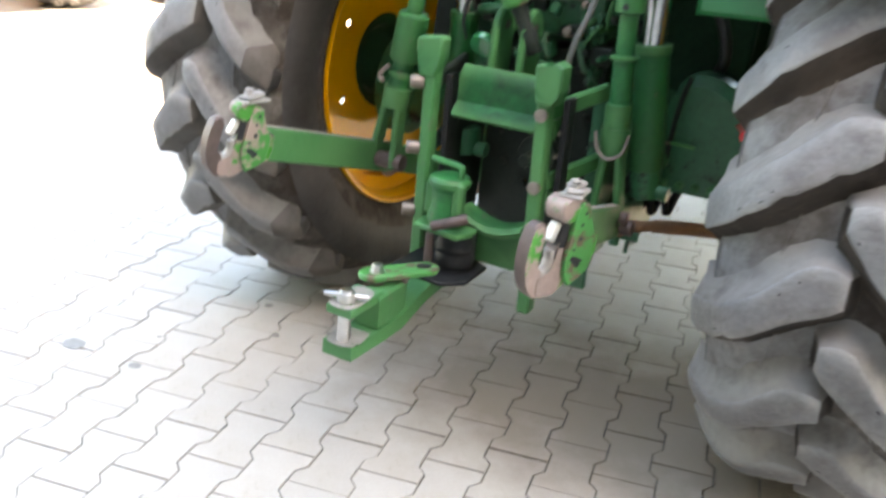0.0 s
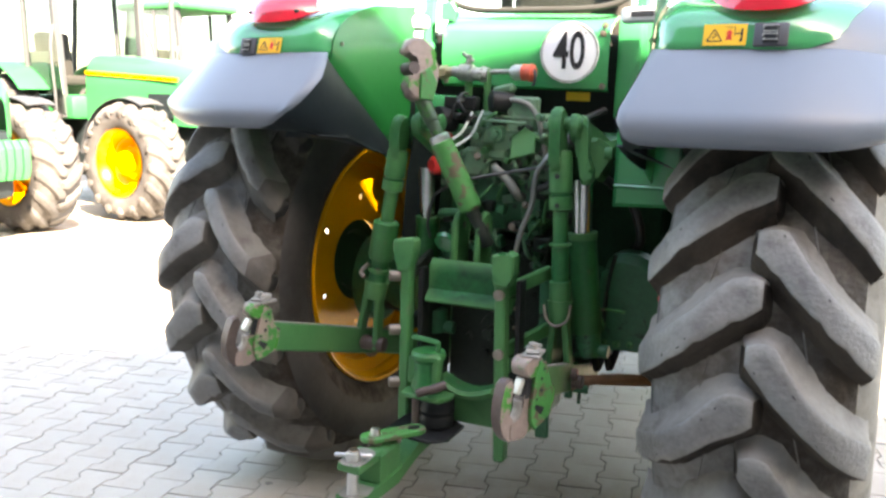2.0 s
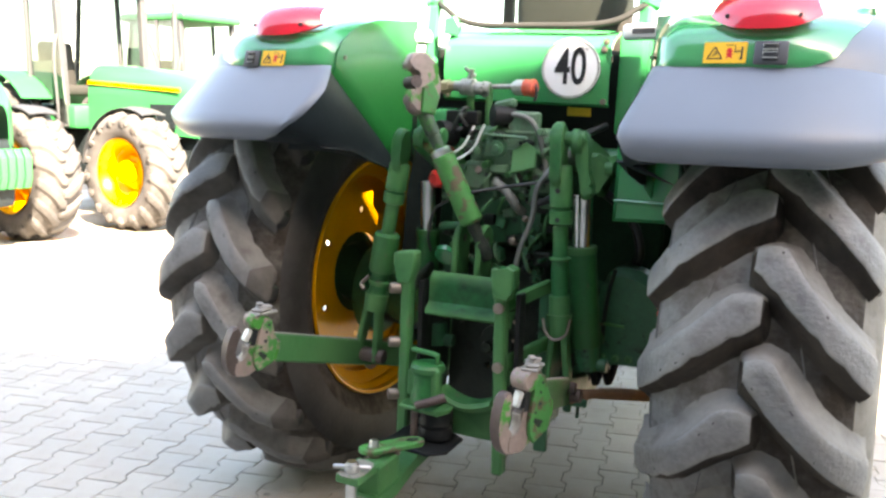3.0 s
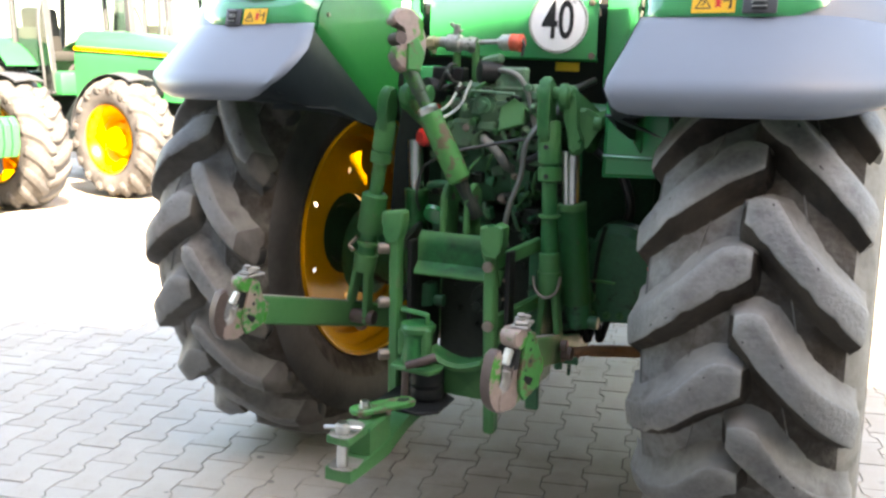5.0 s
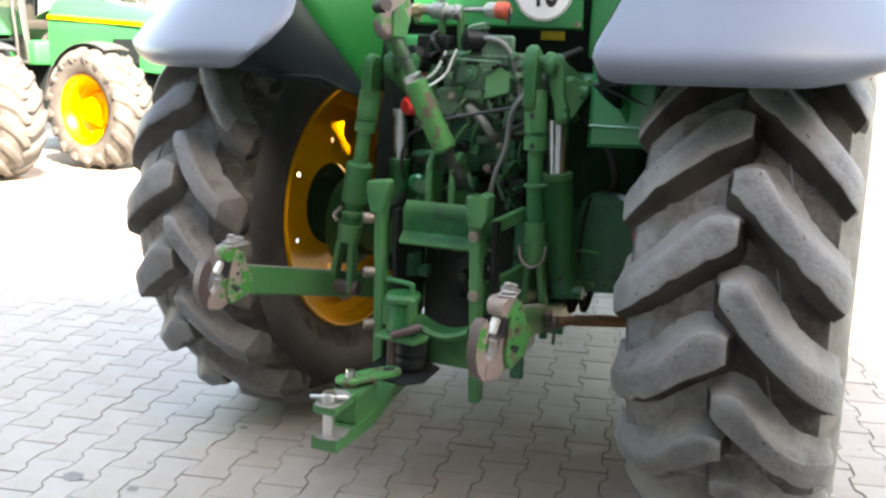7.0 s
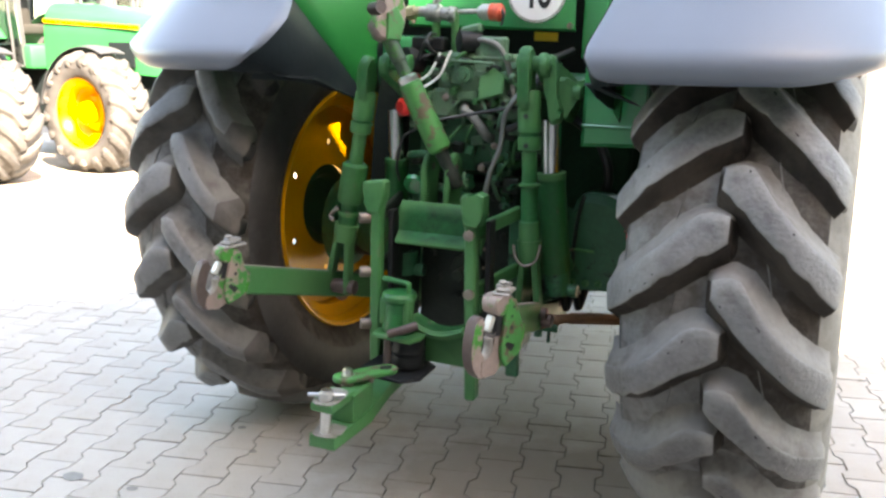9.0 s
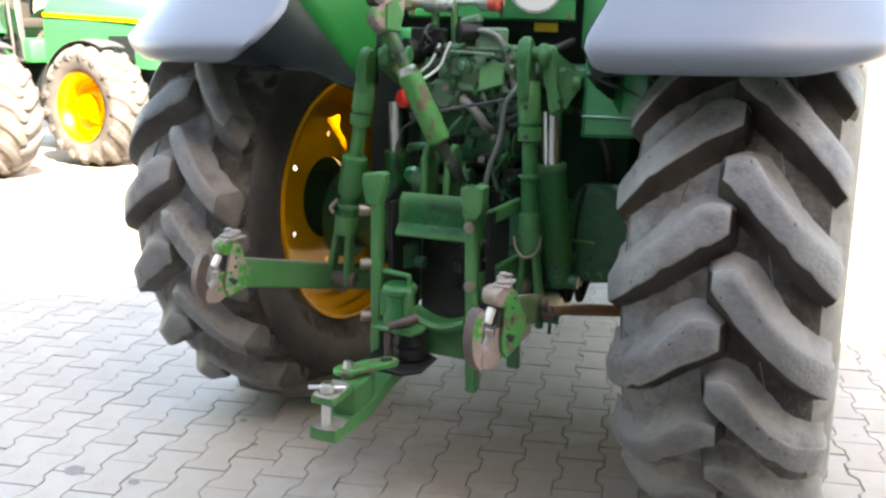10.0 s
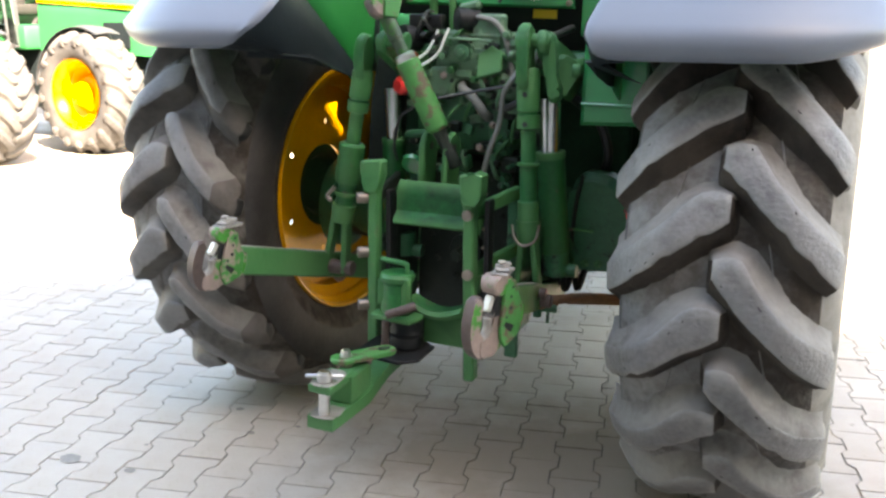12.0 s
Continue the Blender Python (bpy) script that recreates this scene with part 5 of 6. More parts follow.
bolt(sb, m @ Vector((-0.062, 0, 0.008)), m.to_3x3() @ Vector((0, 0, 1)), 0.014, 0.016)
part("strap_bolt", sb, "steel", strap)
sp = B()
rod(sp, (-0.087, -1.088, 0.530), (-0.087, -1.088, 0.548), 0.020, seg=16)
rod(sp, (-0.040, -1.030, 0.528), (-0.040, -1.030, 0.548), 0.010, seg=12)
part("spacer_bush", sp, "dullsteel", strap)


# ---------------- lower links with hooks ----------------
BODY = [(-0.045, 0.040), (-0.010, 0.048), (0.004, 0.070), (0.014, 0.108), (0.034, 0.124), (0.074, 0.122), (0.086, 0.106), (0.086, 0.066), (0.076, 0.052), (0.078, 0.020), (0.086, 0.004),
        (0.080, -0.022), (0.088, -0.044), (0.108, -0.055), (0.126, -0.052), (0.124, -0.094), (0.104, -0.102), (0.078, -0.100), (0.044, -0.086), (0.016, -0.060), (-0.045, -0.040)]
CLAW = [(0.106, -0.054), (0.124, -0.046), (0.132, -0.018), (0.130, 0.030), (0.128, 0.056), (0.136, 0.068), (0.156, 0.066), (0.164, 0.046), (0.170, 0.010), (0.168, -0.032), (0.155, -0.070), (0.134, -0.094), (0.108, -0.104)]


def two_tone(bm, m):
    """The rim of a flat plate takes the second material."""
    axis = (m.to_3x3() @ Vector((0, 0, 1))).normalized()
    bm.normal_update()
    for f in bm.faces:
        f.material_index = int(abs(f.normal.dot(axis)) < 0.8)
    return bm


def lower_link(front, ball, end, side):
    """front: pivot under the axle; ball: foot of the lift rod; end: where the hook begins."""
    b = B()
    bar(b, ball, end, 0.028, 0.092, 0.006)
    f, q = Vector(front), Vector(ball)
    bar(b, f, q + (q - f).normalized() * 0.05, 0.028, 0.085, 0.006)
    link = part("lower_link", b, "hitch", tractor, "worn green lower link arm")
    e = Vector(end)
    d = (e - Vector(ball)).normalized()
    wt = B()
    bar(wt, Vector(ball) + d * 0.02 + Vector((0, 0, 0.0468)), e - d * 0.01 + Vector((0, 0, 0.0468)), 0.022, 0.002, 0.0)
    part("worn_edge", wt, "bare", link, "rubbed bare top edge", 0)
    k = 1.0 if side > 0 else 0.88
    level = Vector((d.x, d.y, d.z * (0.45 if side > 0 else 1.0)))
    m = plane_at(e + Vector((0.008, 0, -0.042) if side > 0 else (0, 0, -0.010)), Matrix.Rotation(radians(-27 if side > 0 else -12), 3, "Z") @ level, (0, 0, 1)) @ Matrix.Diagonal((k, k, k, 1))
    hk = part("hook", two_tone(prism(B(), rounded(BODY, 2), m, 0.036, 0.005), m), ("hook", "jaw"), link, "scuffed steel quick hook with green paint remains")
    part("claw", two_tone(prism(B(), rounded(CLAW, 3), m, 0.034, 0.006), m), ("hook" if side > 0 else "jaw", "jaw"), hk, "worn brown steel claw")
    # rounded seat inside the mouth
    seat = B()
    tube(seat, [m @ Vector((x, y, 0)) for x, y in ((0.084, 0.006), (0.079, -0.020), (0.088, -0.046), (0.106, -0.056), (0.122, -0.047))], 0.015, seg=10, steps=4)
    part("mouth_seat", seat, "bare", hk, "polished bare steel mouth")
    for face in (1, -1):
        sdp = B()
        prism(sdp, [(-0.025, 0.036), (-0.012, 0.044), (0.006, 0.072), (0.020, 0.112), (0.048, 0.114), (0.060, 0.090), (0.060, 0.030), (0.064, -0.010), (0.056, -0.050), (0.034, -0.076), (0.008, -0.058), (-0.025, -0.036)], m @ pose(0, 0, 0.024 * face), 0.012, 0.003)
        ck = part("side_cheek", sdp, "link" if side > 0 else "cheek", hk, "green side cheek with scraped edges")
        for u, v, r in ((0.030, 0.092, 0.0045), (0.034, 0.066, 0.0045), (0.030, 0.034, 0.006), (0.044, 0.010, 0.004)):
            hole = B()
            o = m @ Vector((u, v, 0.0302 * face))
            rod(hole, o, o + m.to_3x3() @ Vector((0, 0, 0.001 * face)), r, seg=10)
            part("pin_hole", hole, "ink", ck)
        hole = B()
        prism(hole, [(0.008, -0.014), (0.044, -0.004), (0.050, -0.014), (0.020, -0.034)], m @ pose(0, 0, 0.0306 * face), 0.001)
        part("slot", hole, "ink", ck, "dark slotted opening")
    cap = B()
    top = m @ Vector((0.045, 0.126, 0))
    turn = math.degrees(math.atan2(d.y, d.x))
    for du, dz, size, rz in ((0.0, 0.004, (0.086, 0.050, 0.009), 0), (0.006, 0.013, (0.066, 0.040, 0.010), 14), (-0.004, 0.022, (0.050, 0.030, 0.010), -12), (0.014, 0.029, (0.022, 0.022, 0.009), 30)):
        box(cap, size, top + d * du + Vector((0, 0, dz)), (0, 0, turn + rz), bevel=0.004)
    part("latch_lever", cap, "bare", hk, "worn steel latch lever of stacked plates")
    up = B()
    prism(up, rounded([(0.052, 0.074), (0.084, 0.070), (0.100, 0.082), (0.104, 0.104), (0.092, 0.120), (0.052, 0.122)], 3), m, 0.056, 0.005)
    part("latch_housing", up, "hook", hk, "scraped latch housing")
    well = B()
    prism(well, [(0.060, 0.012), (0.081, 0.010), (0.081, 0.072), (0.060, 0.072)], m, 0.040, 0.002)
    part("latch_well", well, "ink", hk, "dark latch recess")
    la = B()
    bar(la, m @ Vector((0.084, 0.066, 0)), m @ Vector((0.098, 0.022, 0)), 0.026, 0.016, 0.004, up=m.to_3x3() @ Vector((1, 0, 0)))
    part("latch", la, "brightlatch", hk, "bright steel latch")
    hb = B()
    o = Vector(ball) + (e - Vector(ball)) * 0.12
    rod(hb, o + Vector((0.0145, 0, 0)), o + Vector((0.0155, 0, 0)), 0.012, seg=14)
    part("link_hole", hb, "ink", link)
    bl = B()
    rod(bl, q + Vector((-0.05, 0, -0.01)), q + Vector((0.05, 0, -0.01)), 0.022, seg=18, bevel=0.003)
    part("pivot_pin", bl, "jaw", link, "brown worn pivot pin")
    return link


lower_link((0.27, 0.0, 0.54), (0.335, -0.58, 0.672), (0.383, -1.05, 0.788), 1)
lower_link((-0.27, 0.0, 0.54), (-0.425, -0.50, 0.660), (-0.508, -1.045, 0.788), -1)

# stabiliser bars
for s, a, b in ((1, (0.335, -0.565, 0.648), (0.56, -0.16, 0.585)), (-1, (-0.43, -0.50, 0.62), (-0.56, -0.12, 0.60))):
    sb = B()
    tube(sb, [a, Vector(a).lerp(Vector(b), 0.45) + Vector((0, 0, 0.012)), b], 0.016, seg=12)
    bar(sb, Vector(a).lerp(Vector(b), 0.30) + Vector((0, 0, 0.010)), Vector(b) + Vector((0, 0, -0.004)), 0.020, 0.038, 0.008)
    rod(sb, a, Vector(a).lerp(Vector(b), 0.16), 0.024, seg=14)
    part("stabiliser_bar", sb, "rust", tractor, "rusty stabiliser bar")
ch = B()
for p, q, r in (((0.33, -0.555, 0.63), (0.39, -0.53, 0.625), 0.014), ((0.36, -0.52, 0.62), (0.36, -0.52, 0.57), 0.006), ((0.335, -0.56, 0.66), (0.335, -0.56, 0.60), 0.014)):
    rod(ch, p, q, r, seg=12)
part("check_pin", ch, "housing", tractor)
for k, (x, z, r) in enumerate(((0.29, 0.645, 0.03), (0.325, 0.635, 0.026), (0.37, 0.645, 0.03))):
    b = B()
    tube(b, [(x - 0.02, -0.20, z + 0.09), (x, -0.22, z + 0.02), (x + 0.01, -0.21, z - 0.03), (x + 0.03, -0.19, z + 0.05)], 0.013, seg=8)
    part("check_chain", b, "black", tractor, "black greasy check chain")


# ---------------- lift rods and rocker arms ----------------
def clevis(bm, top, foot, gap, w, t):
    """Two straps from a head down to a pivot."""
    for s in (1, -1):
        a = Vector(top) + Vector((s * gap * 0.42, 0, 0.02))
        b = Vector(foot) + Vector((s * gap, 0, -0.02))
        bar(bm, a, b, t, w, 0.005, up=(0, 1, 0))
    return bm


rr_top, rr_foot = (0.266, -0.60, 1.475), (0.312, -0.60, 0.690)
P = lambda s: tuple(Vector(rr_top).lerp(Vector(rr_foot), s))
b = B()
lathe_between(b, P(0.34), P(0.70), [(0, 0.024), (0.35, 0.024), (0.36, 0.036), (0.385, 0.036), (0.40, 0.027), (0.78, 0.027), (0.79, 0.034), (1.0, 0.034)])
rod_r = part("lift_rod", b, "hitch", tractor, "worn green right lift rod")
b = B()
prism(b, rounded([(-0.026, -0.02), (-0.024, 0.085), (-0.012, 0.130), (0.012, 0.150), (0.036, 0.138), (0.052, 0.095), (0.05, -0.02), (0.028, -0.05), (-0.02, -0.05)], 4), plane_at((0.265, -0.60, 1.380), (0, -1, 0), (-0.03, 0, 1)), 0.036, 0.008)
lathe_between(b, P(0.10), P(0.335), [(0, 0.030), (0.05, 0.036), (0.70, 0.036), (0.72, 0.030), (0.76, 0.030), (0.77, 0.037), (0.99, 0.037), (1.0, 0.033)])
part("rod_head", b, "hitch", rod_r, "green rod head with adjusting sleeve")
for z in (0.20, 0.315):
    q = Vector(P(z)) + Vector((0, -0.036, 0))
    k = B()
    rod(k, q, q + Vector((0, -0.002, 0)), 0.008, seg=12)
    part("grease_hole", k, "ink", rod_r)
b = B()
clevis(b, P(0.76), rr_foot, 0.036, 0.045, 0.02)
rod(b, P(0.70), P(0.79), 0.04, 0.036, seg=18)
part("clevis", b, "hitch", rod_r, "green clevis fork")
b = B()
tube(b, [Vector(P(0.735)) + Vector((-0.045, -0.03, 0.012)), Vector(P(0.77)) + Vector((-0.03, -0.045, 0.0)), Vector(P(0.79)) + Vector((0.0, -0.05, -0.004)), Vector(P(0.77)) + Vector((0.035, -0.045, 0.0)), Vector(P(0.735)) + Vector((0.045, -0.03, 0.02))], 0.0045, seg=8)
part("spring_ring", b, "dullsteel", rod_r, "thin wire ring")
b = B()
rod(b, Vector(rr_foot) + Vector((-0.055, 0, 0)), Vector(rr_foot) + Vector((0.06, 0, 0)), 0.02, seg=16, bevel=0.003)
part("foot_pin", b, "jaw", rod_r)
b = B()
tube(b, [Vector(rr_foot) + Vector((-0.06, -0.01, 0.0)), Vector(rr_foot) + Vector((-0.075, -0.03, 0.015)), Vector(rr_foot) + Vector((-0.08, -0.035, -0.02)), Vector(rr_foot) + Vector((-0.07, -0.02, -0.03))], 0.006, seg=8)
part("linch_pin", b, "steel", rod_r)

rl_top, rl_foot = (-0.283, -0.60, 1.440), (-0.408, -0.57, 0.672)
Q = lambda s: tuple(Vector(rl_top).lerp(Vector(rl_foot), s))
b = B()
lathe_between(b, Q(0.22), Q(0.44), [(0, 0.024), (1, 0.024)])
rod_l = part("lift_rod", b, "hitch", tractor, "worn green left lift rod with hydraulic sleeve")
b = B()
prism(b, rounded([(-0.026, -0.10), (-0.026, 0.012), (0.0, 0.045), (0.03, 0.045), (0.048, 0.01), (0.03, -0.10)], 4), plane_at((-0.287, -0.60, 1.43), (0, -1, 0), (0.1, 0, 1)), 0.036, 0.008)
lathe_between(b, Q(0.10), Q(0.285), [(0, 0.030), (0.06, 0.036), (0.66, 0.036), (0.68, 0.030), (0.72, 0.030), (0.73, 0.037), (0.98, 0.036), (1.0, 0.03)])
part("rod_head", b, "hitch", rod_l)
b = B()
lathe_between(b, Q(0.42), Q(0.60), [(0, 0.036), (0.05, 0.045), (0.93, 0.045), (1.0, 0.04)], 24)
lathe_between(b, Q(0.60), Q(0.73), [(0, 0.03), (0.3, 0.03), (0.32, 0.038), (0.45, 0.038), (0.47, 0.03), (1.0, 0.036)])
part("adjusting_sleeve", b, "hitch", rod_l, "green turnbuckle sleeve")
b = B()
clevis(b, Q(0.745), rl_foot, 0.04, 0.05, 0.02)
rod(b, Q(0.70), Q(0.78), 0.042, 0.038, seg=18)
part("clevis", b, "hitch", rod_l)
b = B()
tube(b, [Vector(Q(0.62)) + Vector((-0.03, -0.03, 0)), Vector(Q(0.66)) + Vector((-0.05, -0.035, 0)), Vector(Q(0.68)) + Vector((-0.03, -0.045, 0))], 0.007, seg=8)
part("locking_clip", b, "dullsteel", rod_l)
b = B()
rod(b, Vector(rl_foot) + Vector((-0.06, 0, 0)), Vector(rl_foot) + Vector((0.07, 0, 0)), 0.026, seg=16, bevel=0.003)
part("foot_pin", b, "jaw", rod_l)

# rocker arms
b = B()
rod(b, (-0.42, -0.22, 1.40), (0.46, -0.22, 1.40), 0.045, seg=24)
part("rockshaft", b, "housing", tractor, "dark green rockshaft")
for s, x, z in ((1, 0.318, 1.470), (-1, -0.222, 1.450)):
    b = B()
    m = plane_at((x, -0.60, z), (0, 1, -0.30), (0, 0.30, 1))
    out = [(0.036 * math.cos(a), 0.036 * math.sin(a)) for a in np.linspace(1.7, 4.6, 9)] + [(0.15, -0.055), (0.36, -0.09), (0.43, -0.02), (0.40, 0.06), (0.2, 0.045)]
    prism(b, out, m, 0.034, 0.008)
    arm = part("rocker_arm", b, "hitch", tractor, "green cast rocker arm")
    k = B()
    rod(k, (x - s * 0.085, -0.60, z + 0.008), (x + s * 0.022, -0.60, z + 0.008), 0.022, seg=18, bevel=0.003)
    rod(k, (x - s * 0.018, -0.60, z + 0.008), (x + s * 0.006, -0.60, z + 0.008), 0.033, seg=20, bevel=0.004)
    rod(k, (x - s * 0.088, -0.60, z + 0.008), (x - s * 0.074, -0.60, z + 0.008), 0.030, seg=20, bevel=0.004)
    part("arm_pin", k, "hitch", arm, "green pin with round bosses")
    if s < 0:
        continue
    w = B()
    prism(w, rounded([(-0.014, 0.030), (0.014, 0.026), (0.026, -0.030), (0.032, -0.090), (0.046, -0.130), (0.040, -0.168), (0.012, -0.172), (0.006, -0.120), (-0.012, -0.060)], 4), plane_at((x + s * 0.012, -0.585, z), (s, 0, 0), (0, 0, 1)), 0.055, 0.012)
    part("arm_web", w, "hitch", arm, "S-shaped web of the rocker arm")
br = B()
prism(br, rounded([(-0.030, 0.010), (0.0, 0.036), (0.030, 0.034), (0.062, 0.012), (0.070, -0.006), (0.048, -0.048), (0.020, -0.092), (-0.012, -0.096), (-0.034, -0.05)], 4), plane_at((0.352, -0.555, 1.402), (1, 0.25, 0), (0, 0, 1)), 0.05, 0.012)
bar(br, (0.362, -0.54, 1.385), (0.37, -0.24, 1.40), 0.04, 0.06, 0.018)
rod(br, (0.400, -0.57, 1.395), (0.424, -0.565, 1.395), 0.020, seg=16, bevel=0.003)
part("cylinder_bracket", br, "hitch", tractor, "green cast bracket over the lift cylinder")

# lift cylinders
for s, x, y, r, r2 in ((1, 0.320, -0.475, 0.033, 0.047), (-1, -0.235, -0.475, 0.026, 0.04)):
    b = B()
    lathe_between(b, (x + 0.035 * (s > 0), y + 0.02, 0.79), (x, y, 1.13), [(0, r2 * 0.9), (0.04, r2), (0.93, r2), (0.94, r2 * 1.06), (1.0, r2 * 1.06)], 24)
    cyl = part("lift_cylinder", b, "hitch", tractor, "dark green hydraulic lift cylinder")
    k = B()
    rod(k, (x, y, 1.13), (x - 0.008, y - 0.005, 1.30), r, seg=28)
    part("piston_rod", k, "chrome", cyl, "shining chrome piston rod")
    k = B()
    rod(k, (x + 0.04, y + 0.02, 0.72), (x + 0.035, y + 0.02, 0.80), 0.045, seg=20)
    rod(k, (x - 0.03, y + 0.02, 0.74), (x + 0.11, y + 0.02, 0.74), 0.022, seg=16)
    part("cylinder_foot", k, "housing", cyl)

# ---------------- top link ----------------
tl_a, tl_b = Vector((-0.189, -0.685, 1.560)), Vector((0.046, -0.60, 1.07))
S = lambda s: tuple(tl_a.lerp(tl_b, s))
b = B()
lathe_between(b, S(0.32), S(0.76), [(0, 0.030), (0.02, 0.038), (0.96, 0.038), (1.0, 0.031)], 24)
top = part("top_link", b, "link", tractor, "faded green top link stowed upright")
b = B()
lathe_between(b, S(0.02), S(0.345), [(0, 0.024), (0.05, 0.025), (0.52, 0.024), (0.54, 0.0195), (0.60, 0.0215), (0.66, 0.0195), (0.72, 0.0215), (0.78, 0.0195), (0.84, 0.0215), (0.90, 0.0195), (1.0, 0.0215)], 18)
part("threaded_spindle", b, "spindle", top, "dark worn spindle of the top link")
b = B()
lathe_between(b, S(0.28), S(0.335), [(0, 0.026), (0.2, 0.034), (0.8, 0.034), (1, 0.03)], 16)
part("lock_nut", b, "steel", top)
hm = plane_at(S(0.0), (-0.55, -0.8, 0.1), (-0.16, -0.05, 1))
b = B()
prism(b, rounded([(-0.03, -0.03), (-0.055, 0.03), (-0.05, 0.10), (-0.02, 0.150), (0.02, 0.165), (0.055, 0.150), (0.068, 0.118), (0.058, 0.104), (0.036, 0.112), (0.016, 0.100), (0.01, 0.07), (0.024, 0.045), (0.046, 0.040), (0.05, 0.012), (0.03, -0.03)], 3), hm, 0.052, 0.009)
hook = part("top_hook", b, "hook", top, "worn steel hook of the top link")
b = B()
rod(b, hm @ Vector((0.035, 0.065, -0.028)), hm @ Vector((0.035, 0.065, 0.028)), 0.020, seg=16)
part("hook_latch", b, "jaw", hook)
b = B()
prism(b, [(-0.06, -0.06), (-0.075, 0.0), (-0.07, 0.07), (-0.055, 0.1), (-0.035, 0.06), (-0.03, -0.05)], hm @ pose(0, 0, 0.03), 0.012, 0.003)
prism(b, [(-0.04, -0.03), (-0.05, 0.03), (-0.02, 0.075), (0.012, 0.05), (0.010, -0.03)], hm @ pose(0, 0, -0.03), 0.012, 0.003)
part("hook_cheek", b, "link", hook)
b = B()
lathe_between(b, S(0.75), S(1.0), [(0, 0.024), (0.5, 0.019), (0.6, 0.024), (0.95, 0.023), (1.0, 0.018)], 16)
part("top_link_end", b, "grime", top, "black greasy ball end")
for x, dz in ((-0.064, 0.0), (0.018, 0.0)):
    b = B()
    dome = [(0.055 * math.cos(a), 0.055 * math.sin(a)) for a in np.linspace(0.0, math.pi, 9)]
    prism(b, [(0.055, -0.20)] + dome + [(-0.055, -0.20)], plane_at((x, -0.575, 1.125), (0, -1, 0), (0.02, 0, 1)), 0.022, 0.006)
    k = part("top_link_bracket", b, "hitch", tractor, "rounded green top link bracket")
    h2 = B()
    rod(h2, (x - 0.0125, -0.575, 1.13), (x + 0.0125, -0.575, 1.13), 0.013, seg=14)
    part("bracket_hole", h2, "jaw", k)

# ---------------- hydraulics ----------------
b = B()
box(b, (0.34, 0.22, 0.24), (0.0, -0.34, 1.22), bevel=0.03, seg=2)
valve = part("valve_block", b, "housing", tractor, "dark green hydraulic valve block")
for size, at, rot, bev in (((0.26, 0.20, 0.22), (0.03, -0.36, 1.39), (0, 0, 0), 0.012), ((0.16, 0.06, 0.10), (0.075, -0.46, 1.40), (18, 0, 8), 0.01), ((0.10, 0.06, 0.10), (-0.06, -0.46, 1.33), (0, 0, -10), 0.012),
                           ((0.08, 0.08, 0.09), (0.16, -0.44, 1.33), (10, 0, 20), 0.014), ((0.05, 0.05, 0.06), (-0.02, -0.47, 1.42), (0, 10, 12), 0.01), ((0.07, 0.04, 0.035), (0.02, -0.475, 1.36), (-8, 0, -6), 0.008)):
    part("valve_section", box(B(), size, at, rot, bevel=bev), "valve", valve)
b = B()
box(b, (0.105, 0.05, 0.13), (0.09, -0.46, 1.49), bevel=0.008)
box(b, (0.16, 0.03, 0.012), (0.06, -0.475, 1.485), bevel=0.003)
box(b, (0.07, 0.045, 0.03), (0.02, -0.46, 1.575), (0, -14, 0), bevel=0.008)
part("spool_housing", b, "valve", valve, "green spool housing")
b = B()
rod(b, (0.045, -0.45, 1.535), (-0.012, -0.50, 1.535), 0.036, seg=24, bevel=0.004)
part("dust_cap", b, "black", valve, "dark grey round dust cap")
b = B()
rod(b, (-0.17, -0.44, 1.465), (-0.205, -0.50, 1.470), 0.042, seg=24, bevel=0.006)
k = part("dust_cap", b, "black", valve, "dark grey round dust cap")
b = B()
rod(b, (-0.2055, -0.5005, 1.47), (-0.207, -0.503, 1.47), 0.007, seg=10)
part("cap_mark", b, "alu", k)
b = B()
box(b, (0.055, 0.05, 0.045), (-0.165, -0.45, 1.525), bevel=0.005)
box(b, (0.045, 0.05, 0.045), (-0.10, -0.45, 1.525), bevel=0.005)
part("relay_box", b, "black", valve, "black plug box")
for (p, q, r) in (((-0.125, -0.42, 1.49), (-0.128, -0.42, 1.63), 0.013), ((-0.055, -0.42, 1.49), (-0.06, -0.42, 1.64), 0.012)):
    b = B()
    rod(b, p, q, r, seg=14)
    part("coupler_post", b, "hitch", valve)
b = B()
rod(b, (-0.255, -0.425, 1.622), (-0.185, -0.425, 1.630), 0.017, seg=18)
rod(b, (-0.232, -0.425, 1.6235), (-0.205, -0.425, 1.627), 0.024, seg=6)
part("coupler", b, "brass", valve, "dirty brass coupler")
b = B()
lathe_between(b, (-0.185, -0.425, 1.63), (-0.055, -0.425, 1.622), [(0, 0.018), (0.15, 0.018), (0.2, 0.028), (0.55, 0.030), (0.6, 0.022), (0.8, 0.022), (0.82, 0.027), (1, 0.024)], 16)
rod(b, (-0.135, -0.425, 1.64), (-0.122, -0.43, 1.688), 0.012, 0.008, seg=10)
box(b, (0.05, 0.012, 0.014), (-0.13, -0.43, 1.678), (0, 35, 20), bevel=0.003)
part("air_valve", b, "alu", valve, "weathered aluminium trailer valve")
b = B()
rod(b, (-0.055, -0.42, 1.632), (0.045, -0.42, 1.636), 0.008, seg=12)
part("air_pipe", b, "alu", valve)
b = B()
lathe_between(b, (0.03, -0.43, 1.632), (0.072, -0.435, 1.634), [(0, 0.018), (0.3, 0.026), (1, 0.026)], 18)
part("coupler_body", b, "alu", valve)
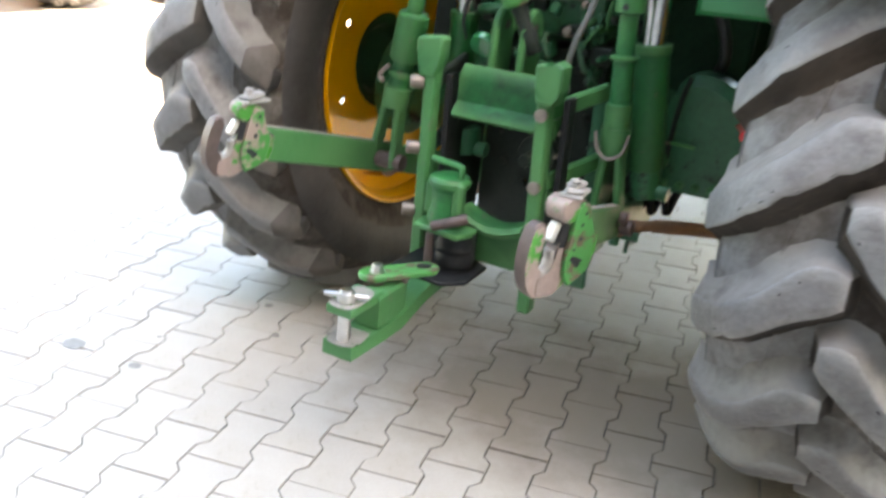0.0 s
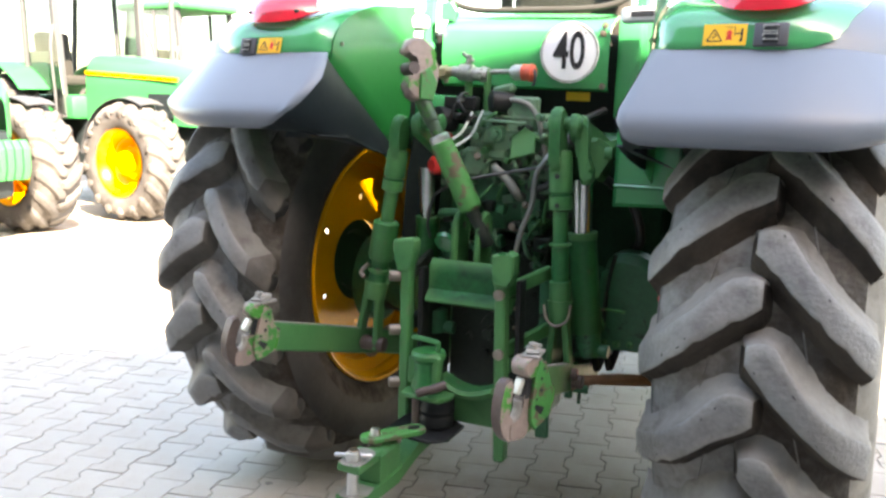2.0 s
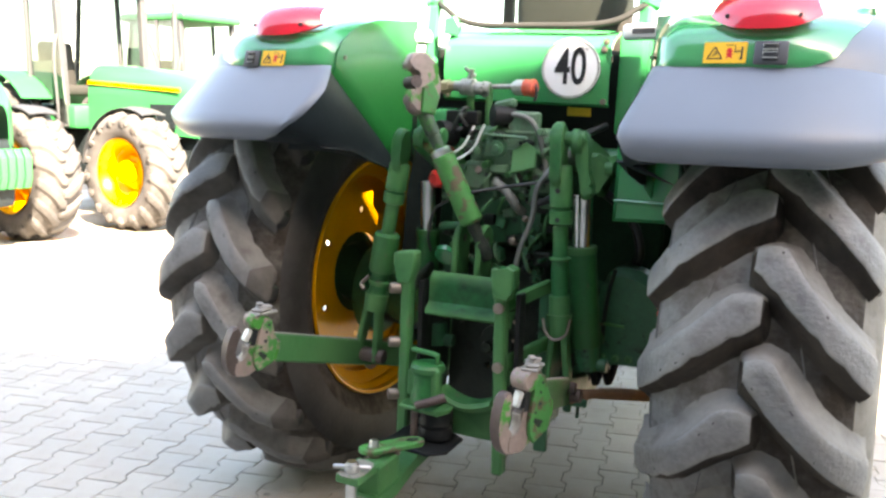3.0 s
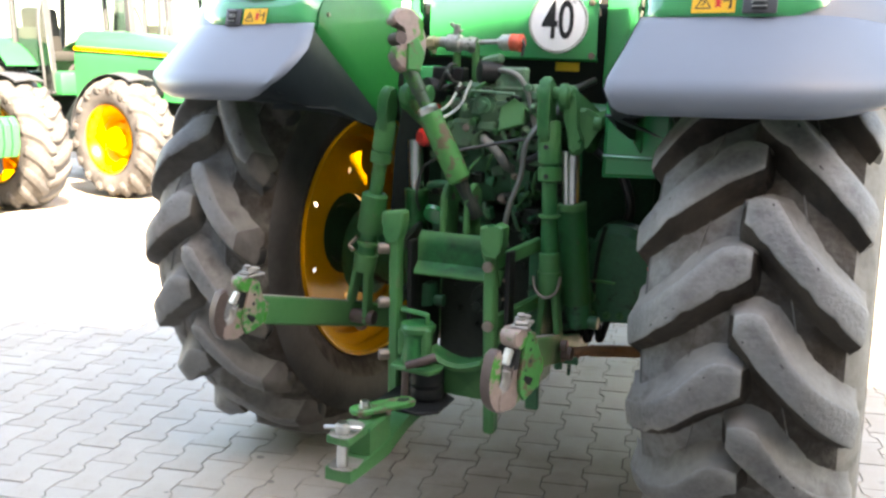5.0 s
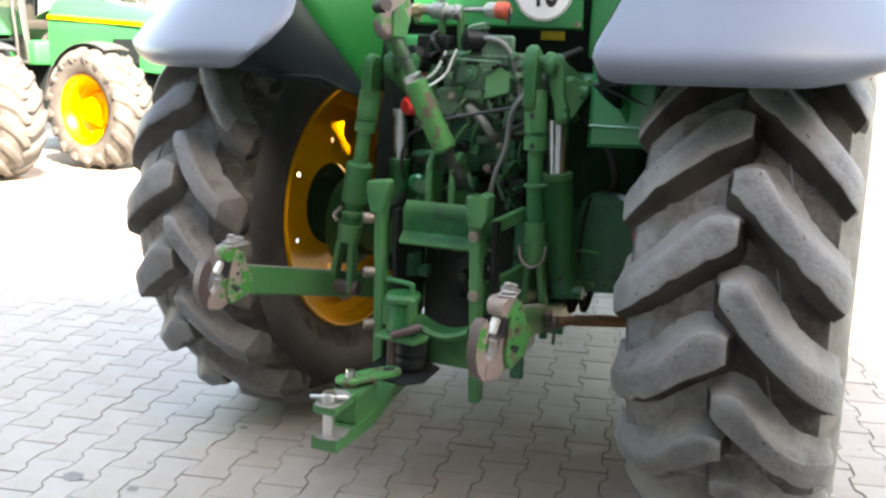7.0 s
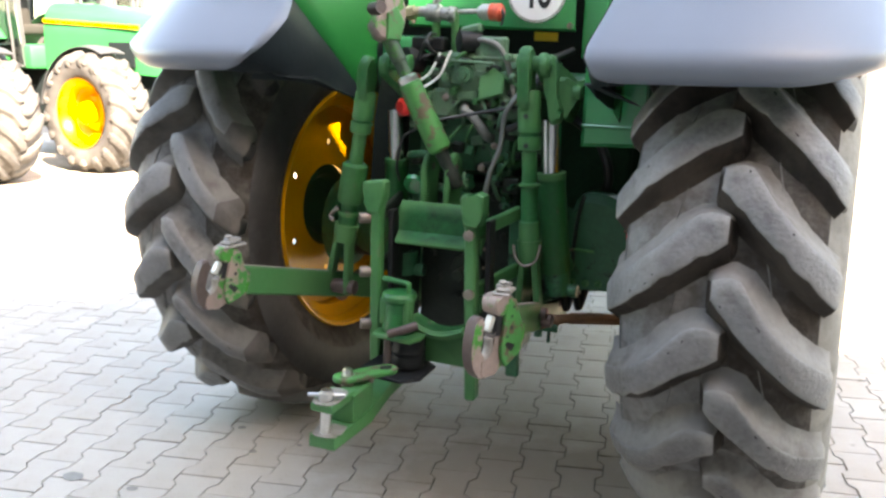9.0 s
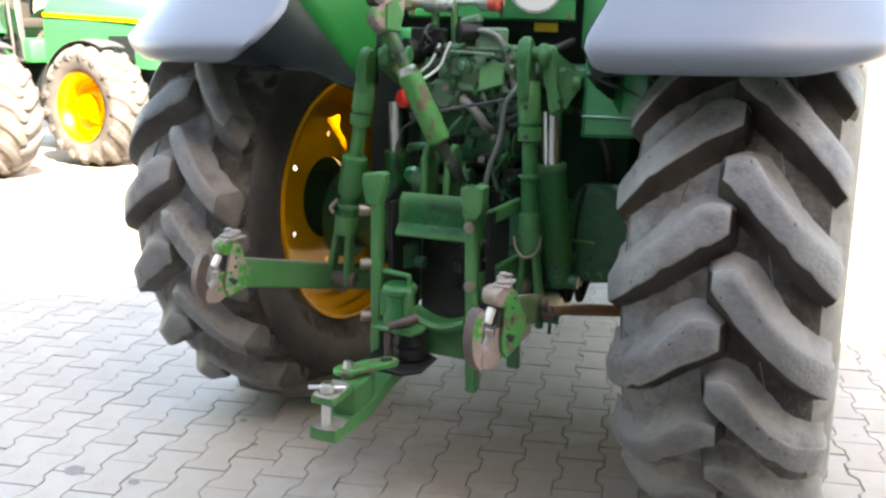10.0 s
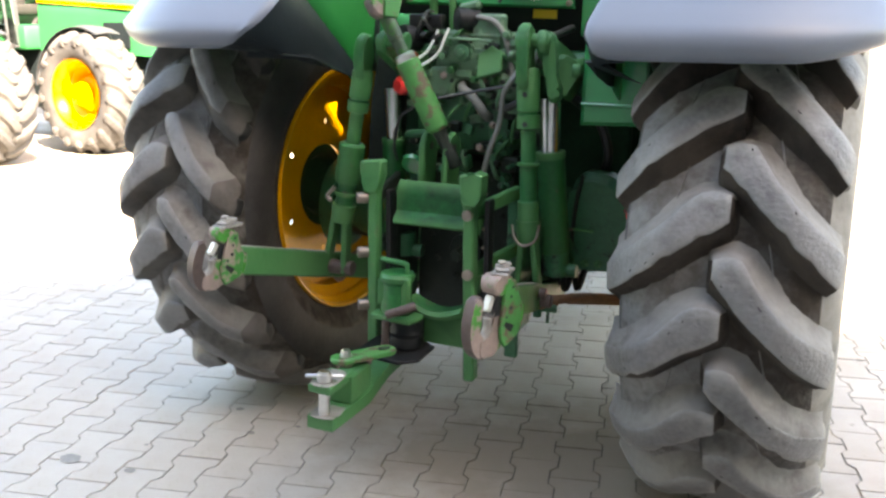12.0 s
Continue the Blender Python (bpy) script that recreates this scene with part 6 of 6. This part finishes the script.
b = B()
lathe_between(b, (0.068, -0.435, 1.634), (0.115, -0.44, 1.632), [(0, 0.022), (0.15, 0.028), (0.5, 0.026), (0.6, 0.029), (0.85, 0.029), (0.9, 0.022), (1, 0.020)], 20)
cap = part("coupler_cap", b, "orangecap", valve, "orange rubber coupler cap")
b = B()
tube(b, [(0.112, -0.445, 1.645), (0.12, -0.45, 1.625), (0.118, -0.45, 1.60), (0.112, -0.448, 1.592)], 0.005, seg=8)
part("cap_strap", b, "darkhose", cap)
for z, x in ((1.402, -0.216), (1.316, -0.204)):
    b = B()
    lathe_between(b, (x + 0.03, -0.44, z), (x - 0.005, -0.52, z - 0.005), [(0, 0.026), (0.25, 0.034), (0.45, 0.031), (0.6, 0.034), (0.85, 0.032), (1.0, 0.020)], 9)
    part("red_knob", b, "red", valve, "red plastic knob")
for pts in ([(-0.037, -0.50, 1.505), (-0.05, -0.505, 1.470), (-0.068, -0.51, 1.425), (-0.105, -0.52, 1.392), (-0.145, -0.53, 1.372)], [(-0.075, -0.50, 1.498), (-0.09, -0.505, 1.460), (-0.108, -0.51, 1.428), (-0.135, -0.515, 1.405), (-0.16, -0.52, 1.393)]):
    b = B()
    tube(b, pts, 0.0046, seg=10, steps=5)
    part("steel_pipe", b, "zinc", valve, "bright bent steel pipe")
hoses = (("hose", "hose", 0.0085, [(0.045, -0.48, 1.542), (0.075, -0.49, 1.542), (0.119, -0.49, 1.528), (0.151, -0.485, 1.483), (0.173, -0.48, 1.407), (0.182, -0.475, 1.34), (0.178, -0.44, 1.29)]),
         ("hose", "hose", 0.0085, [(0.205, -0.46, 1.40), (0.208, -0.54, 1.365), (0.180, -0.555, 1.312), (0.167, -0.55, 1.21), (0.135, -0.55, 1.115), (0.119, -0.54, 1.03), (0.115, -0.50, 0.97)]),
         ("hose", "darkhose", 0.012, [(0.235, -0.42, 1.43), (0.236, -0.49, 1.369), (0.222, -0.50, 1.295), (0.174, -0.50, 1.262), (0.120, -0.46, 1.262)]),
         ("pipe_elbow", "hose", 0.016, [(0.0, -0.42, 1.335), (0.015, -0.49, 1.315), (0.045, -0.50, 1.298), (0.075, -0.50, 1.268), (0.092, -0.48, 1.235), (0.10, -0.42, 1.215)]),
         ("cable", "darkhose", 0.005, [(-0.21, -0.50, 1.06), (-0.199, -0.55, 1.12), (-0.176, -0.56, 1.209), (-0.126, -0.57, 1.247), (-0.066, -0.64, 1.274), (0.072, -0.57, 1.309), (0.205, -0.54, 1.337), (0.24, -0.46, 1.35)]),
         ("hose", "housing", 0.014, [(-0.20, -0.40, 1.12), (-0.17, -0.50, 1.15), (-0.10, -0.52, 1.16), (-0.05, -0.46, 1.15)]),
         ("hose", "darkhose", 0.012, [(0.10, -0.40, 1.50), (0.18, -0.45, 1.46), (0.25, -0.38, 1.48), (0.30, -0.22, 1.52)]),
         ("pipe", "hitch", 0.007, [(0.11, -0.49, 1.45), (0.16, -0.49, 1.42), (0.20, -0.46, 1.39)]),
         ("hose", "darkhose", 0.016, [(0.30, -0.22, 1.30), (0.42, -0.26, 1.22), (0.46, -0.24, 1.10), (0.42, -0.18, 1.0)]))
for name, mat, r, pts in hoses:
    b = B()
    tube(b, pts, r, seg=12)
    part(name, b, mat, valve, "grey hydraulic hose" if mat == "hose" else "")
for pts in ([(-0.225, -0.47, 1.23), (-0.222, -0.50, 1.12), (-0.215, -0.49, 1.03)],):
    b = B()
    tube(b, pts, 0.009, seg=10)
    part("cable_end", b, "dullsteel", valve)
b = B()
lathe_between(b, (-0.137, -0.53, 1.062), (-0.137, -0.545, 1.052), [(0, 0.038), (0.3, 0.040), (1, 0.036)], 24)
part("filler_cap", b, "paint", valve, "bright green filler cap")
b = B()
lathe_between(b, (0.005, -0.44, 1.438), (0.003, -0.50, 1.438), [(0, 0.034), (0.6, 0.034), (0.62, 0.024), (1, 0.024)], 20)
part("relief_valve", b, "valve", valve)
# the black ones among these fittings stand in for dark gaps
rng = random.Random(4)
for k in range(104):
    x, z = rng.uniform(-0.16, 0.20), rng.uniform(0.99, 1.50)
    y = (-0.455 if z > 1.3 else -0.44) - rng.uniform(0, 0.03)
    b = B()
    if k % 4 in (1, 2):
        bolt(b, (x, y, z), (rng.uniform(-0.3, 0.3), -1, rng.uniform(-0.2, 0.4)), rng.uniform(0.006, 0.014), rng.uniform(0.012, 0.035))
        part("fitting", b, rng.choice(("valve", "grime", "hitch", "dullsteel", "valve") if z > 1.2 else ("housing", "grime", "hitch", "dullsteel", "housing")), valve)
    elif k % 4 == 3:
        d = Vector((rng.uniform(-0.06, 0.06), rng.uniform(-0.02, 0.01), rng.uniform(-0.09, 0.09)))
        p = Vector((x, y - 0.02, z))
        tube(b, [p + Vector((0, 0.05, 0)), p, p + d * 0.6 + Vector((0, -0.012, 0)), p + d, p + d + Vector((0, 0.05, 0))], rng.uniform(0.004, 0.008), seg=8, steps=4)
        part("small_pipe", b, rng.choice(("valve", "grime", "hitch", "darkhose")), valve)
    else:
        box(b, (rng.uniform(0.02, 0.06), 0.05, rng.uniform(0.02, 0.055)), (x, y, z), (rng.uniform(-15, 15), rng.uniform(-20, 20), rng.uniform(-20, 20)), bevel=0.005)
        part("spool_end", b, rng.choice(("valve", "grime", "valve") if z > 1.2 else ("housing", "grime", "housing")), valve)
b = B()
prism(b, [(-0.045, -0.050), (0.040, -0.045), (0.052, 0.020), (0.020, 0.050), (-0.030, 0.030)], plane_at((0.105, -0.505, 1.405), (1, 0.15, 0.25), (0, 0.35, 1)), 0.014, 0.004)
part("sloping_bracket", b, "hitch", valve, "dusty green sloping bracket")
b = B()
box(b, (0.15, 0.022, 0.010), (0.045, -0.515, 1.472), (0, 2, 0), bevel=0.003)
part("strip", b, "valve", valve)
b = B()
lathe_between(b, (0.022, -0.47, 1.432), (0.018, -0.535, 1.430), [(0, 0.032), (0.55, 0.032), (0.6, 0.026), (0.8, 0.026), (0.82, 0.014), (1, 0.012)], 22)
part("ringed_plug", b, "valve", valve, "dusty green ringed plug")
# chain of small castings at the cover's side
for k in range(6):
    b = B()
    lathe_between(b, (0.155, -0.40, 1.02 + 0.03 * k), (0.155, -0.46, 1.02 + 0.03 * k), [(0, 0.018), (0.7, 0.018), (0.75, 0.012), (1, 0.012)], 12)
    part("spool_plug", b, "housing", valve)

# green tank seen beside the wheel
b = B()
prism(b, [(0.0, 0.0), (0.23, 0.009), (0.23, 0.28), (0.0, 0.27)], plane_at((0.392, -0.37, 1.215), (1, 0.1, 0), (0, 0, 1)), 0.10, 0.012)
tank = part("side_tank", b, "paint", tractor, "green side box beneath the fender")
b = B()
box(b, (0.22, 0.012, 0.012), (0.505, -0.409, 1.284), (0, 0, 6), bevel=0.004)
part("seam", b, "paint", tank, "raised seam")
# bracket between the rim and the lift cylinder, black and raised for shade there
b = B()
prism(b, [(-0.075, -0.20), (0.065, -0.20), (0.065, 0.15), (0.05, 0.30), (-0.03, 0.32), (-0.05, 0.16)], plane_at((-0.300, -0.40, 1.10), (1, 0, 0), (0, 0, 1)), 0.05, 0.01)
part("axle_bracket", b, "grime", tractor, "black axle bracket, built tall to keep the rim gap dark")
b = B()
box(b, (0.16, 0.10, 0.10), (-0.30, -0.28, 1.50), bevel=0.02, seg=2)
part("breather_box", b, "paint", tractor, "green box beside the fender")
SEATED[0] = Matrix.Identity(4)
b = B()
lathe_between(b, (0.605, -0.50, 0.925), (0.608, -0.535, 0.928), [(0, 0.015), (0.3, 0.02), (0.9, 0.02), (1, 0.015)], 16)
rod(b, (0.605, -0.505, 0.925), (0.46, -0.05, 0.86), 0.006, seg=8)
part("red_cap", b, "red", tractor, "lever with a red plastic cap")

b = B()
box(b, (0.012, 1.25, 0.66), (0.590, 0.29, 1.30), bevel=0.004)
part("wheel_house_plate", b, "housing", tractor, "dark plate inside the wheel house")

# fuel tanks and steps between the axles
for s in (1, -1):
    b = B()
    box(b, (0.44, 1.02, 0.56), (s * 0.50, 1.32, 0.74), bevel=0.07, seg=3)
    ft = part("fuel_tank", b, "black", tractor, "black plastic fuel tank below the cab")
    for z in (0.42, 0.72):
        b = B()
        box(b, (0.20, 0.36, 0.03), (s * 0.80, 1.30, z), bevel=0.008)
        part("step", b, "black", ft)
# engine between the tanks
b = B()
box(b, (0.56, 1.75, 0.50), (0, 2.06, 0.72), bevel=0.05, seg=2)
box(b, (0.42, 1.30, 0.16), (0, 1.70, 0.43), bevel=0.05, seg=2)
part("engine_block", b, "housing", tractor, "dark green cast engine block")
# front end
b = B()
rows = []
for y, w, z0, z1 in ((1.15, 0.40, 0.95, 1.80), (1.6, 0.39, 0.95, 1.76), (2.2, 0.36, 0.92, 1.68), (2.7, 0.33, 0.90, 1.58), (2.95, 0.28, 0.92, 1.48), (3.02, 0.2, 1.0, 1.38)):
    rows.append([(math.copysign(abs(math.cos(a)) ** 0.5, math.cos(a)) * w, y, z0 + (z1 - z0) * max(0, math.sin(a)) ** 0.45) for a in np.linspace(0, math.pi, 15)])
sheet(b, rows, 0.01)
part("hood", b, "paint", tractor, "green engine hood", 50)
b = B()
box(b, (1.5, 0.16, 0.18), (0, 2.45, 0.66), bevel=0.04, seg=2)
part("front_axle", b, "housing", tractor)
for s in (1, -1):
    m = Matrix.Translation((s * 0.88, 2.45, 0.645)) @ Matrix(((0, 0, 1), (1, 0, 0), (0, 1, 0))).to_4x4()
    w = part("front_wheel", lathe(B(), [(0.36, -0.17), (0.37, -0.18), (0.33, -0.12), (0.30, 0.0), (0.33, 0.12), (0.37, 0.18), (0.34, 0.16), (0.1, 0.06 * s), (0.001, 0.06 * s)], m, 40), "yellow", tractor, "yellow front wheel rim")
    tyre(tractor, 0.66, 0.46, 0.36, 0.04, 16, m, "dusty front tyre with chevron bars", 56)


# ---------------- tractors parked across the yard ----------------
def parked_tractor():
    """Faces local +x, centred on its front axle, standing on z = 0."""
    t = thing("parked_tractor", "green tractor with yellow rims parked across the yard", "tractor", group="tractors parked across the yard")
    hood = B()
    rows = []
    for x, w, z0, z1 in ((-1.42, 0.43, 1.12, 1.95), (-1.0, 0.42, 1.12, 1.93), (-0.5, 0.41, 1.12, 1.90), (0.1, 0.38, 1.10, 1.83), (0.5, 0.34, 1.08, 1.72), (0.68, 0.28, 1.05, 1.60), (0.75, 0.2, 1.0, 1.45)):
        rows.append([(x, math.copysign(abs(math.cos(a)) ** 0.45, math.cos(a)) * w, z0 + (z1 - z0) * max(0, math.sin(a)) ** 0.4) for a in np.linspace(0, math.pi, 17)])
    sheet(hood, rows, 0.01)
    hd = part("hood", hood, "farpaint", t, "green engine hood with a yellow stripe", 50)
    for s in (1, -1):
        st = B()
        bar(st, (-1.41, s * 0.435, 1.722), (0.25, s * 0.390, 1.635), 0.006, 0.045, 0.0)
        part("stripe", st, "yellow", hd, "yellow stripe", 0)
        g = B()
        box(g, (0.45, 0.02, 0.30), (-0.05, s * 0.395, 1.32), bevel=0.01)
        part("side_grille", g, "liner", hd)
    eng = B()
    box(eng, (1.9, 0.5, 0.66), (-0.2, 0, 0.78), bevel=0.06, seg=2)
    box(eng, (1.5, 0.80, 0.80), (-1.9, 0, 0.80), bevel=0.06, seg=2)
    part("engine_block", eng, "liner", t, "dark engine and gearbox")
    ax = B()
    box(ax, (0.16, 1.6, 0.16), (0, 0, 0.65), bevel=0.04, seg=2)
    part("front_axle", ax, "farpaint", t)
    ra = B()
    rod(ra, (-2.55, -0.8, 0.86), (-2.55, 0.8, 0.86), 0.13, seg=20)
    part("rear_axle", ra, "farpaint", t)
    for x, R, W, rr, pr, tr in ((0, 0.70, 0.56, 0.38, 17, 0.85), (-2.55, 0.86, 0.56, 0.5, 19, 0.88)):
        for s in (1, -1):
            m = Matrix.Translation((x, s * tr, R - 0.02)) @ Matrix(((1, 0, 0), (0, 0, -1), (0, 1, 0))).to_4x4()
            w = part("wheel", lathe(B(), [(rr, -W * 0.40), (rr + 0.015, -W * 0.42), (rr - 0.03, -W * 0.34), (rr - 0.07, -W * 0.2), (rr - 0.075, W * 0.2), (rr - 0.03, W * 0.34), (rr + 0.015, W * 0.42), (rr, W * 0.40)], m, 40), "yellow", t, "yellow painted wheel rim")
            tyre(t, R, W, rr, 0.042, pr, m, "dusty lugged tyre", 64, mats=("farrubber",) * 8)
            d = B()
            o = -s * 1
            lathe(d, [(rr - 0.07, 0.06 * o), (rr * 0.72, 0.02 * o), (rr * 0.55, 0.0), (rr * 0.5, 0.05 * o), (rr * 0.36, 0.07 * o), (rr * 0.33, 0.16 * o), (0.001, 0.17 * o)], m, 36)
            part("wheel_disc", d, "yellow", w, "yellow wheel disc with hub")
    for s in (1, -1):
        mg = B()
        rows = []
        for a in np.linspace(radians(8), radians(155), 16):
            r = 0.78
            rows.append([(-r * math.cos(a), s * (0.85 + dy), 0.66 + r * math.sin(a) - 0.02 * abs(dy) / 0.2) for dy in (-0.17, -0.15, 0, 0.15, 0.17)])
        sheet(mg, rows[:12], 0.012)
        part("mudguard", mg, "farpost", t, "curved dark grey front mudguard")
        sy = B()
        bar(sy, (-0.10, s * 0.45, 0.85), (-0.2, s * 0.85, 1.37), 0.04, 0.04)
        part("mudguard_stay", sy, "liner", t)
        rf = B()
        rows = []
        for a in np.linspace(radians(30), radians(140), 14):
            rows.append([(-2.55 - 1.0 * math.cos(a), s * y, 0.86 + 1.0 * math.sin(a)) for y in (0.55, 0.6, 1.05, 1.12)])
        sheet(rf, rows, 0.012)
        part("rear_fender", rf, "farpaint", t, "green rear fender")
        SEATED[0] = pose(-0.42, 0, 0)
        for n, p, q, wd in (("post", (-1.16, s * 0.64, 1.15), (-1.28, s * 0.66, 3.0), 0.10), ("post", (-1.75, s * 0.72, 1.15), (-1.85, s * 0.70, 3.0), 0.06), ("post", (-2.75, s * 0.66, 1.7), (-2.60, s * 0.64, 3.0), 0.07)):
            b = B()
            bar(b, p, q, wd, wd, 0.01, up=(1, 0, 0))
            part("cab_post", b, "farpost", t, "weathered grey cab post")
        gl = B()
        prism(gl, [(-1.06, 1.18), (-2.72, 1.7), (-2.60, 2.96), (-1.30, 2.96)], Matrix(((1, 0, 0, 0), (0, 0, -1, s * 0.70), (0, 1, 0, 0), (0, 0, 0, 1))), 0.005)
        g = part("side_window", gl, "farglass", t, "tinted cab side glass", 0)
        g.visible_shadow = False
        lw = B()
        prism(lw, [(-1.10, 1.44), (-1.72, 1.44), (-1.80, 1.98), (-1.17, 1.98)], Matrix(((1, 0, 0, 0), (0, 0, -1, s * 0.685), (0, 1, 0, 0), (0, 0, 0, 1))), 0.006)
        part("lower_door_glass", lw, "doorglass", t, "grey reflecting lower door glass", 0)
        stp = B()
        for k in range(3):
            box(stp, (0.35, 0.22, 0.03), (-1.45, s * 0.78, 0.5 + 0.27 * k), bevel=0.006)
        bar(stp, (-1.28, s * 0.70, 0.48), (-1.24, s * 0.70, 1.2), 0.02, 0.05)
        bar(stp, (-1.62, s * 0.70, 0.48), (-1.62, s * 0.70, 1.2), 0.02, 0.05)
        part("cab_steps", stp, "liner", t, "dark cab steps")
        hr = B()
        tube(hr, [(-1.12, s * 0.78, 0.95), (-1.10, s * 0.80, 1.4), (-1.15, s * 0.80, 2.0), (-1.20, s * 0.72, 2.3)], 0.018, seg=8)
        part("handrail", hr, "farpost", t)
        SEATED[0] = Matrix.Identity(4)
    SEATED[0] = pose(-0.42, 0, 0)
    ft = B()
    box(ft, (1.7, 1.28, 0.30), (-1.85, 0, 1.28), bevel=0.05, seg=2)
    part("cab_floor", ft, "farpaint", t, "green lower cab")
    rfb = B()
    box(rfb, (1.75, 1.5, 0.16), (-1.95, 0, 3.04), bevel=0.08, seg=3)
    part("cab_roof", rfb, "farpaint", t, "green cab roof")
    se = B()
    box(se, (0.16, 0.5, 0.65), (-2.25, 0, 1.95), (0, -8, 0), bevel=0.06, seg=3)
    box(se, (0.5, 0.5, 0.15), (-2.0, 0, 1.62), bevel=0.05, seg=3)
    part("seat", se, "seat", t, "dark cab seat")
    SEATED[0] = Matrix.Identity(4)
    ex = B()
    rod(ex, (-0.62, 0.30, 1.7), (-0.62, 0.30, 2.75), 0.035, seg=18)
    part("exhaust", ex, "farpost", t, "grey upright exhaust pipe")
    for k in range(8):
        wt = B()
        prism(wt, [(0.0, 0.0), (0.16, 0.02), (0.20, 0.12), (0.20, 0.32), (0.14, 0.40), (0.06, 0.40), (0.04, 0.30), (0.0, 0.28)], Matrix(((1, 0, 0, 0.70), (0, 0, -1, -0.30 + 0.085 * k), (0, 1, 0, 0.62), (0, 0, 0, 1))), 0.07, 0.01)
        part("front_weight", wt, "farpaint", t, "green suitcase weight")
    return t


far_a = parked_tractor()
far_a.matrix_basis = pose(-6.75, 5.80, 0, 0, 0, -7)
copy_thing(far_a, pose(-7.32, 2.90, 0, 0, 0, -7))
copy_thing(far_a, pose(-9.1, 10.7, 0, 0, 0, -6))


# ---------------- paving, last ----------------
PITCH, WIDE, NIP = 0.2391, 0.1441, 0.0120
ALONG, ACROSS = Vector((0.217, -0.976, 0)), Vector((0.976, 0.217, 0))
ORIGIN = Vector((0.181, 0.339, 0)) + ACROSS * (WIDE / 2 + NIP)


def paver_ring(inset, z):
    g = 0.0014 + inset
    hw, e = WIDE / 2 - g, PITCH / 2 - g
    right = [(hw + NIP, -e), (hw + NIP, -0.0740), (hw - NIP, -0.0455), (hw - NIP, 0.0455), (hw + NIP, 0.0740), (hw + NIP, e)]
    ring = right + [(-x, -y) for x, y in right]
    return [(x, y, z) for x, y in ring]


def paver_data(tilt, turn):
    """Vertices of one interlocking paver: worn top and chamfered skirt."""
    out = []
    for x, y, z in paver_ring(0.0017, 0.0) + paver_ring(0.0, -0.009):
        p = ACROSS * x + ALONG * y
        out.append((p.x, p.y, z + (tilt[0] * x + tilt[1] * y + tilt[2] if z == 0.0 else 0)))
    return out


PAVER_FACES = [tuple(range(12))] + [(i, 12 + i, 12 + (i + 1) % 12, (i + 1) % 12) for i in range(12)]
rng = random.Random(11)
kinds = []
for k in range(12):
    me = bpy.data.meshes.new("paver")
    me.from_pydata(paver_data((rng.uniform(-0.008, 0.008), rng.uniform(-0.008, 0.008), rng.uniform(-0.0015, 0.0012)), 0), [], PAVER_FACES)
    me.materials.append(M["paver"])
    kinds.append(me)

spots = []
for i in range(-95, 60):
    for j in range(-62, 45):
        c = ORIGIN + ACROSS * (i * WIDE) + ALONG * ((j + (0.5 if i % 2 else 0)) * PITCH)
        if -11.0 < c.x < 6.0 and -5.9 < c.y < 9.5:
            spots.append(c)
near = sorted(spots, key=lambda c: ((c.x + 0.55) / 1.5) ** 2 + ((c.y + 0.55) / 1.0) ** 2)
paving = thing("pavement", "grey interlocking concrete pavers, dusty with dark drips", "pavement", kind="structure")
for c in near[:300]:
    ob = new("paver", rng.choice(kinds))
    ob.location = c
    ob.parent = paving
verts, faces = [], []
for c in near[300:]:
    n = len(verts)
    tilt = (rng.uniform(-0.008, 0.008), rng.uniform(-0.008, 0.008), rng.uniform(-0.0015, 0.0012))
    verts += [(c.x + x, c.y + y, z) for x, y, z in paver_data(tilt, 0)]
    faces += [tuple(n + a for a in f) for f in PAVER_FACES]
me = bpy.data.meshes.new("paver_field")
me.from_pydata(verts, [], faces)
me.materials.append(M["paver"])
field = tagged(new("paver_field", me), kind="stuff")
field.parent = paving

# dried oil drips on the paving
for x, y, r in ((-1.196, -1.058, 0.042), (-0.944, -1.04, 0.022), (-0.917, -0.454, 0.019), (-0.749, -0.618, 0.017), (-0.62, -0.50, 0.012), (-1.03, -0.86, 0.011)):
    bm = B()
    ring = []
    for k in range(18):
        a, q = k * math.pi / 9, r * rng.uniform(0.82, 1.1)
        ring.append(bm.verts.new((x + q * math.cos(a), y + q * 0.8 * math.sin(a), 0.0034)))
    bm.faces.new(ring)
    part("oil_drip", bm, "drip", paving, "dried oil drip on the paving", 0)
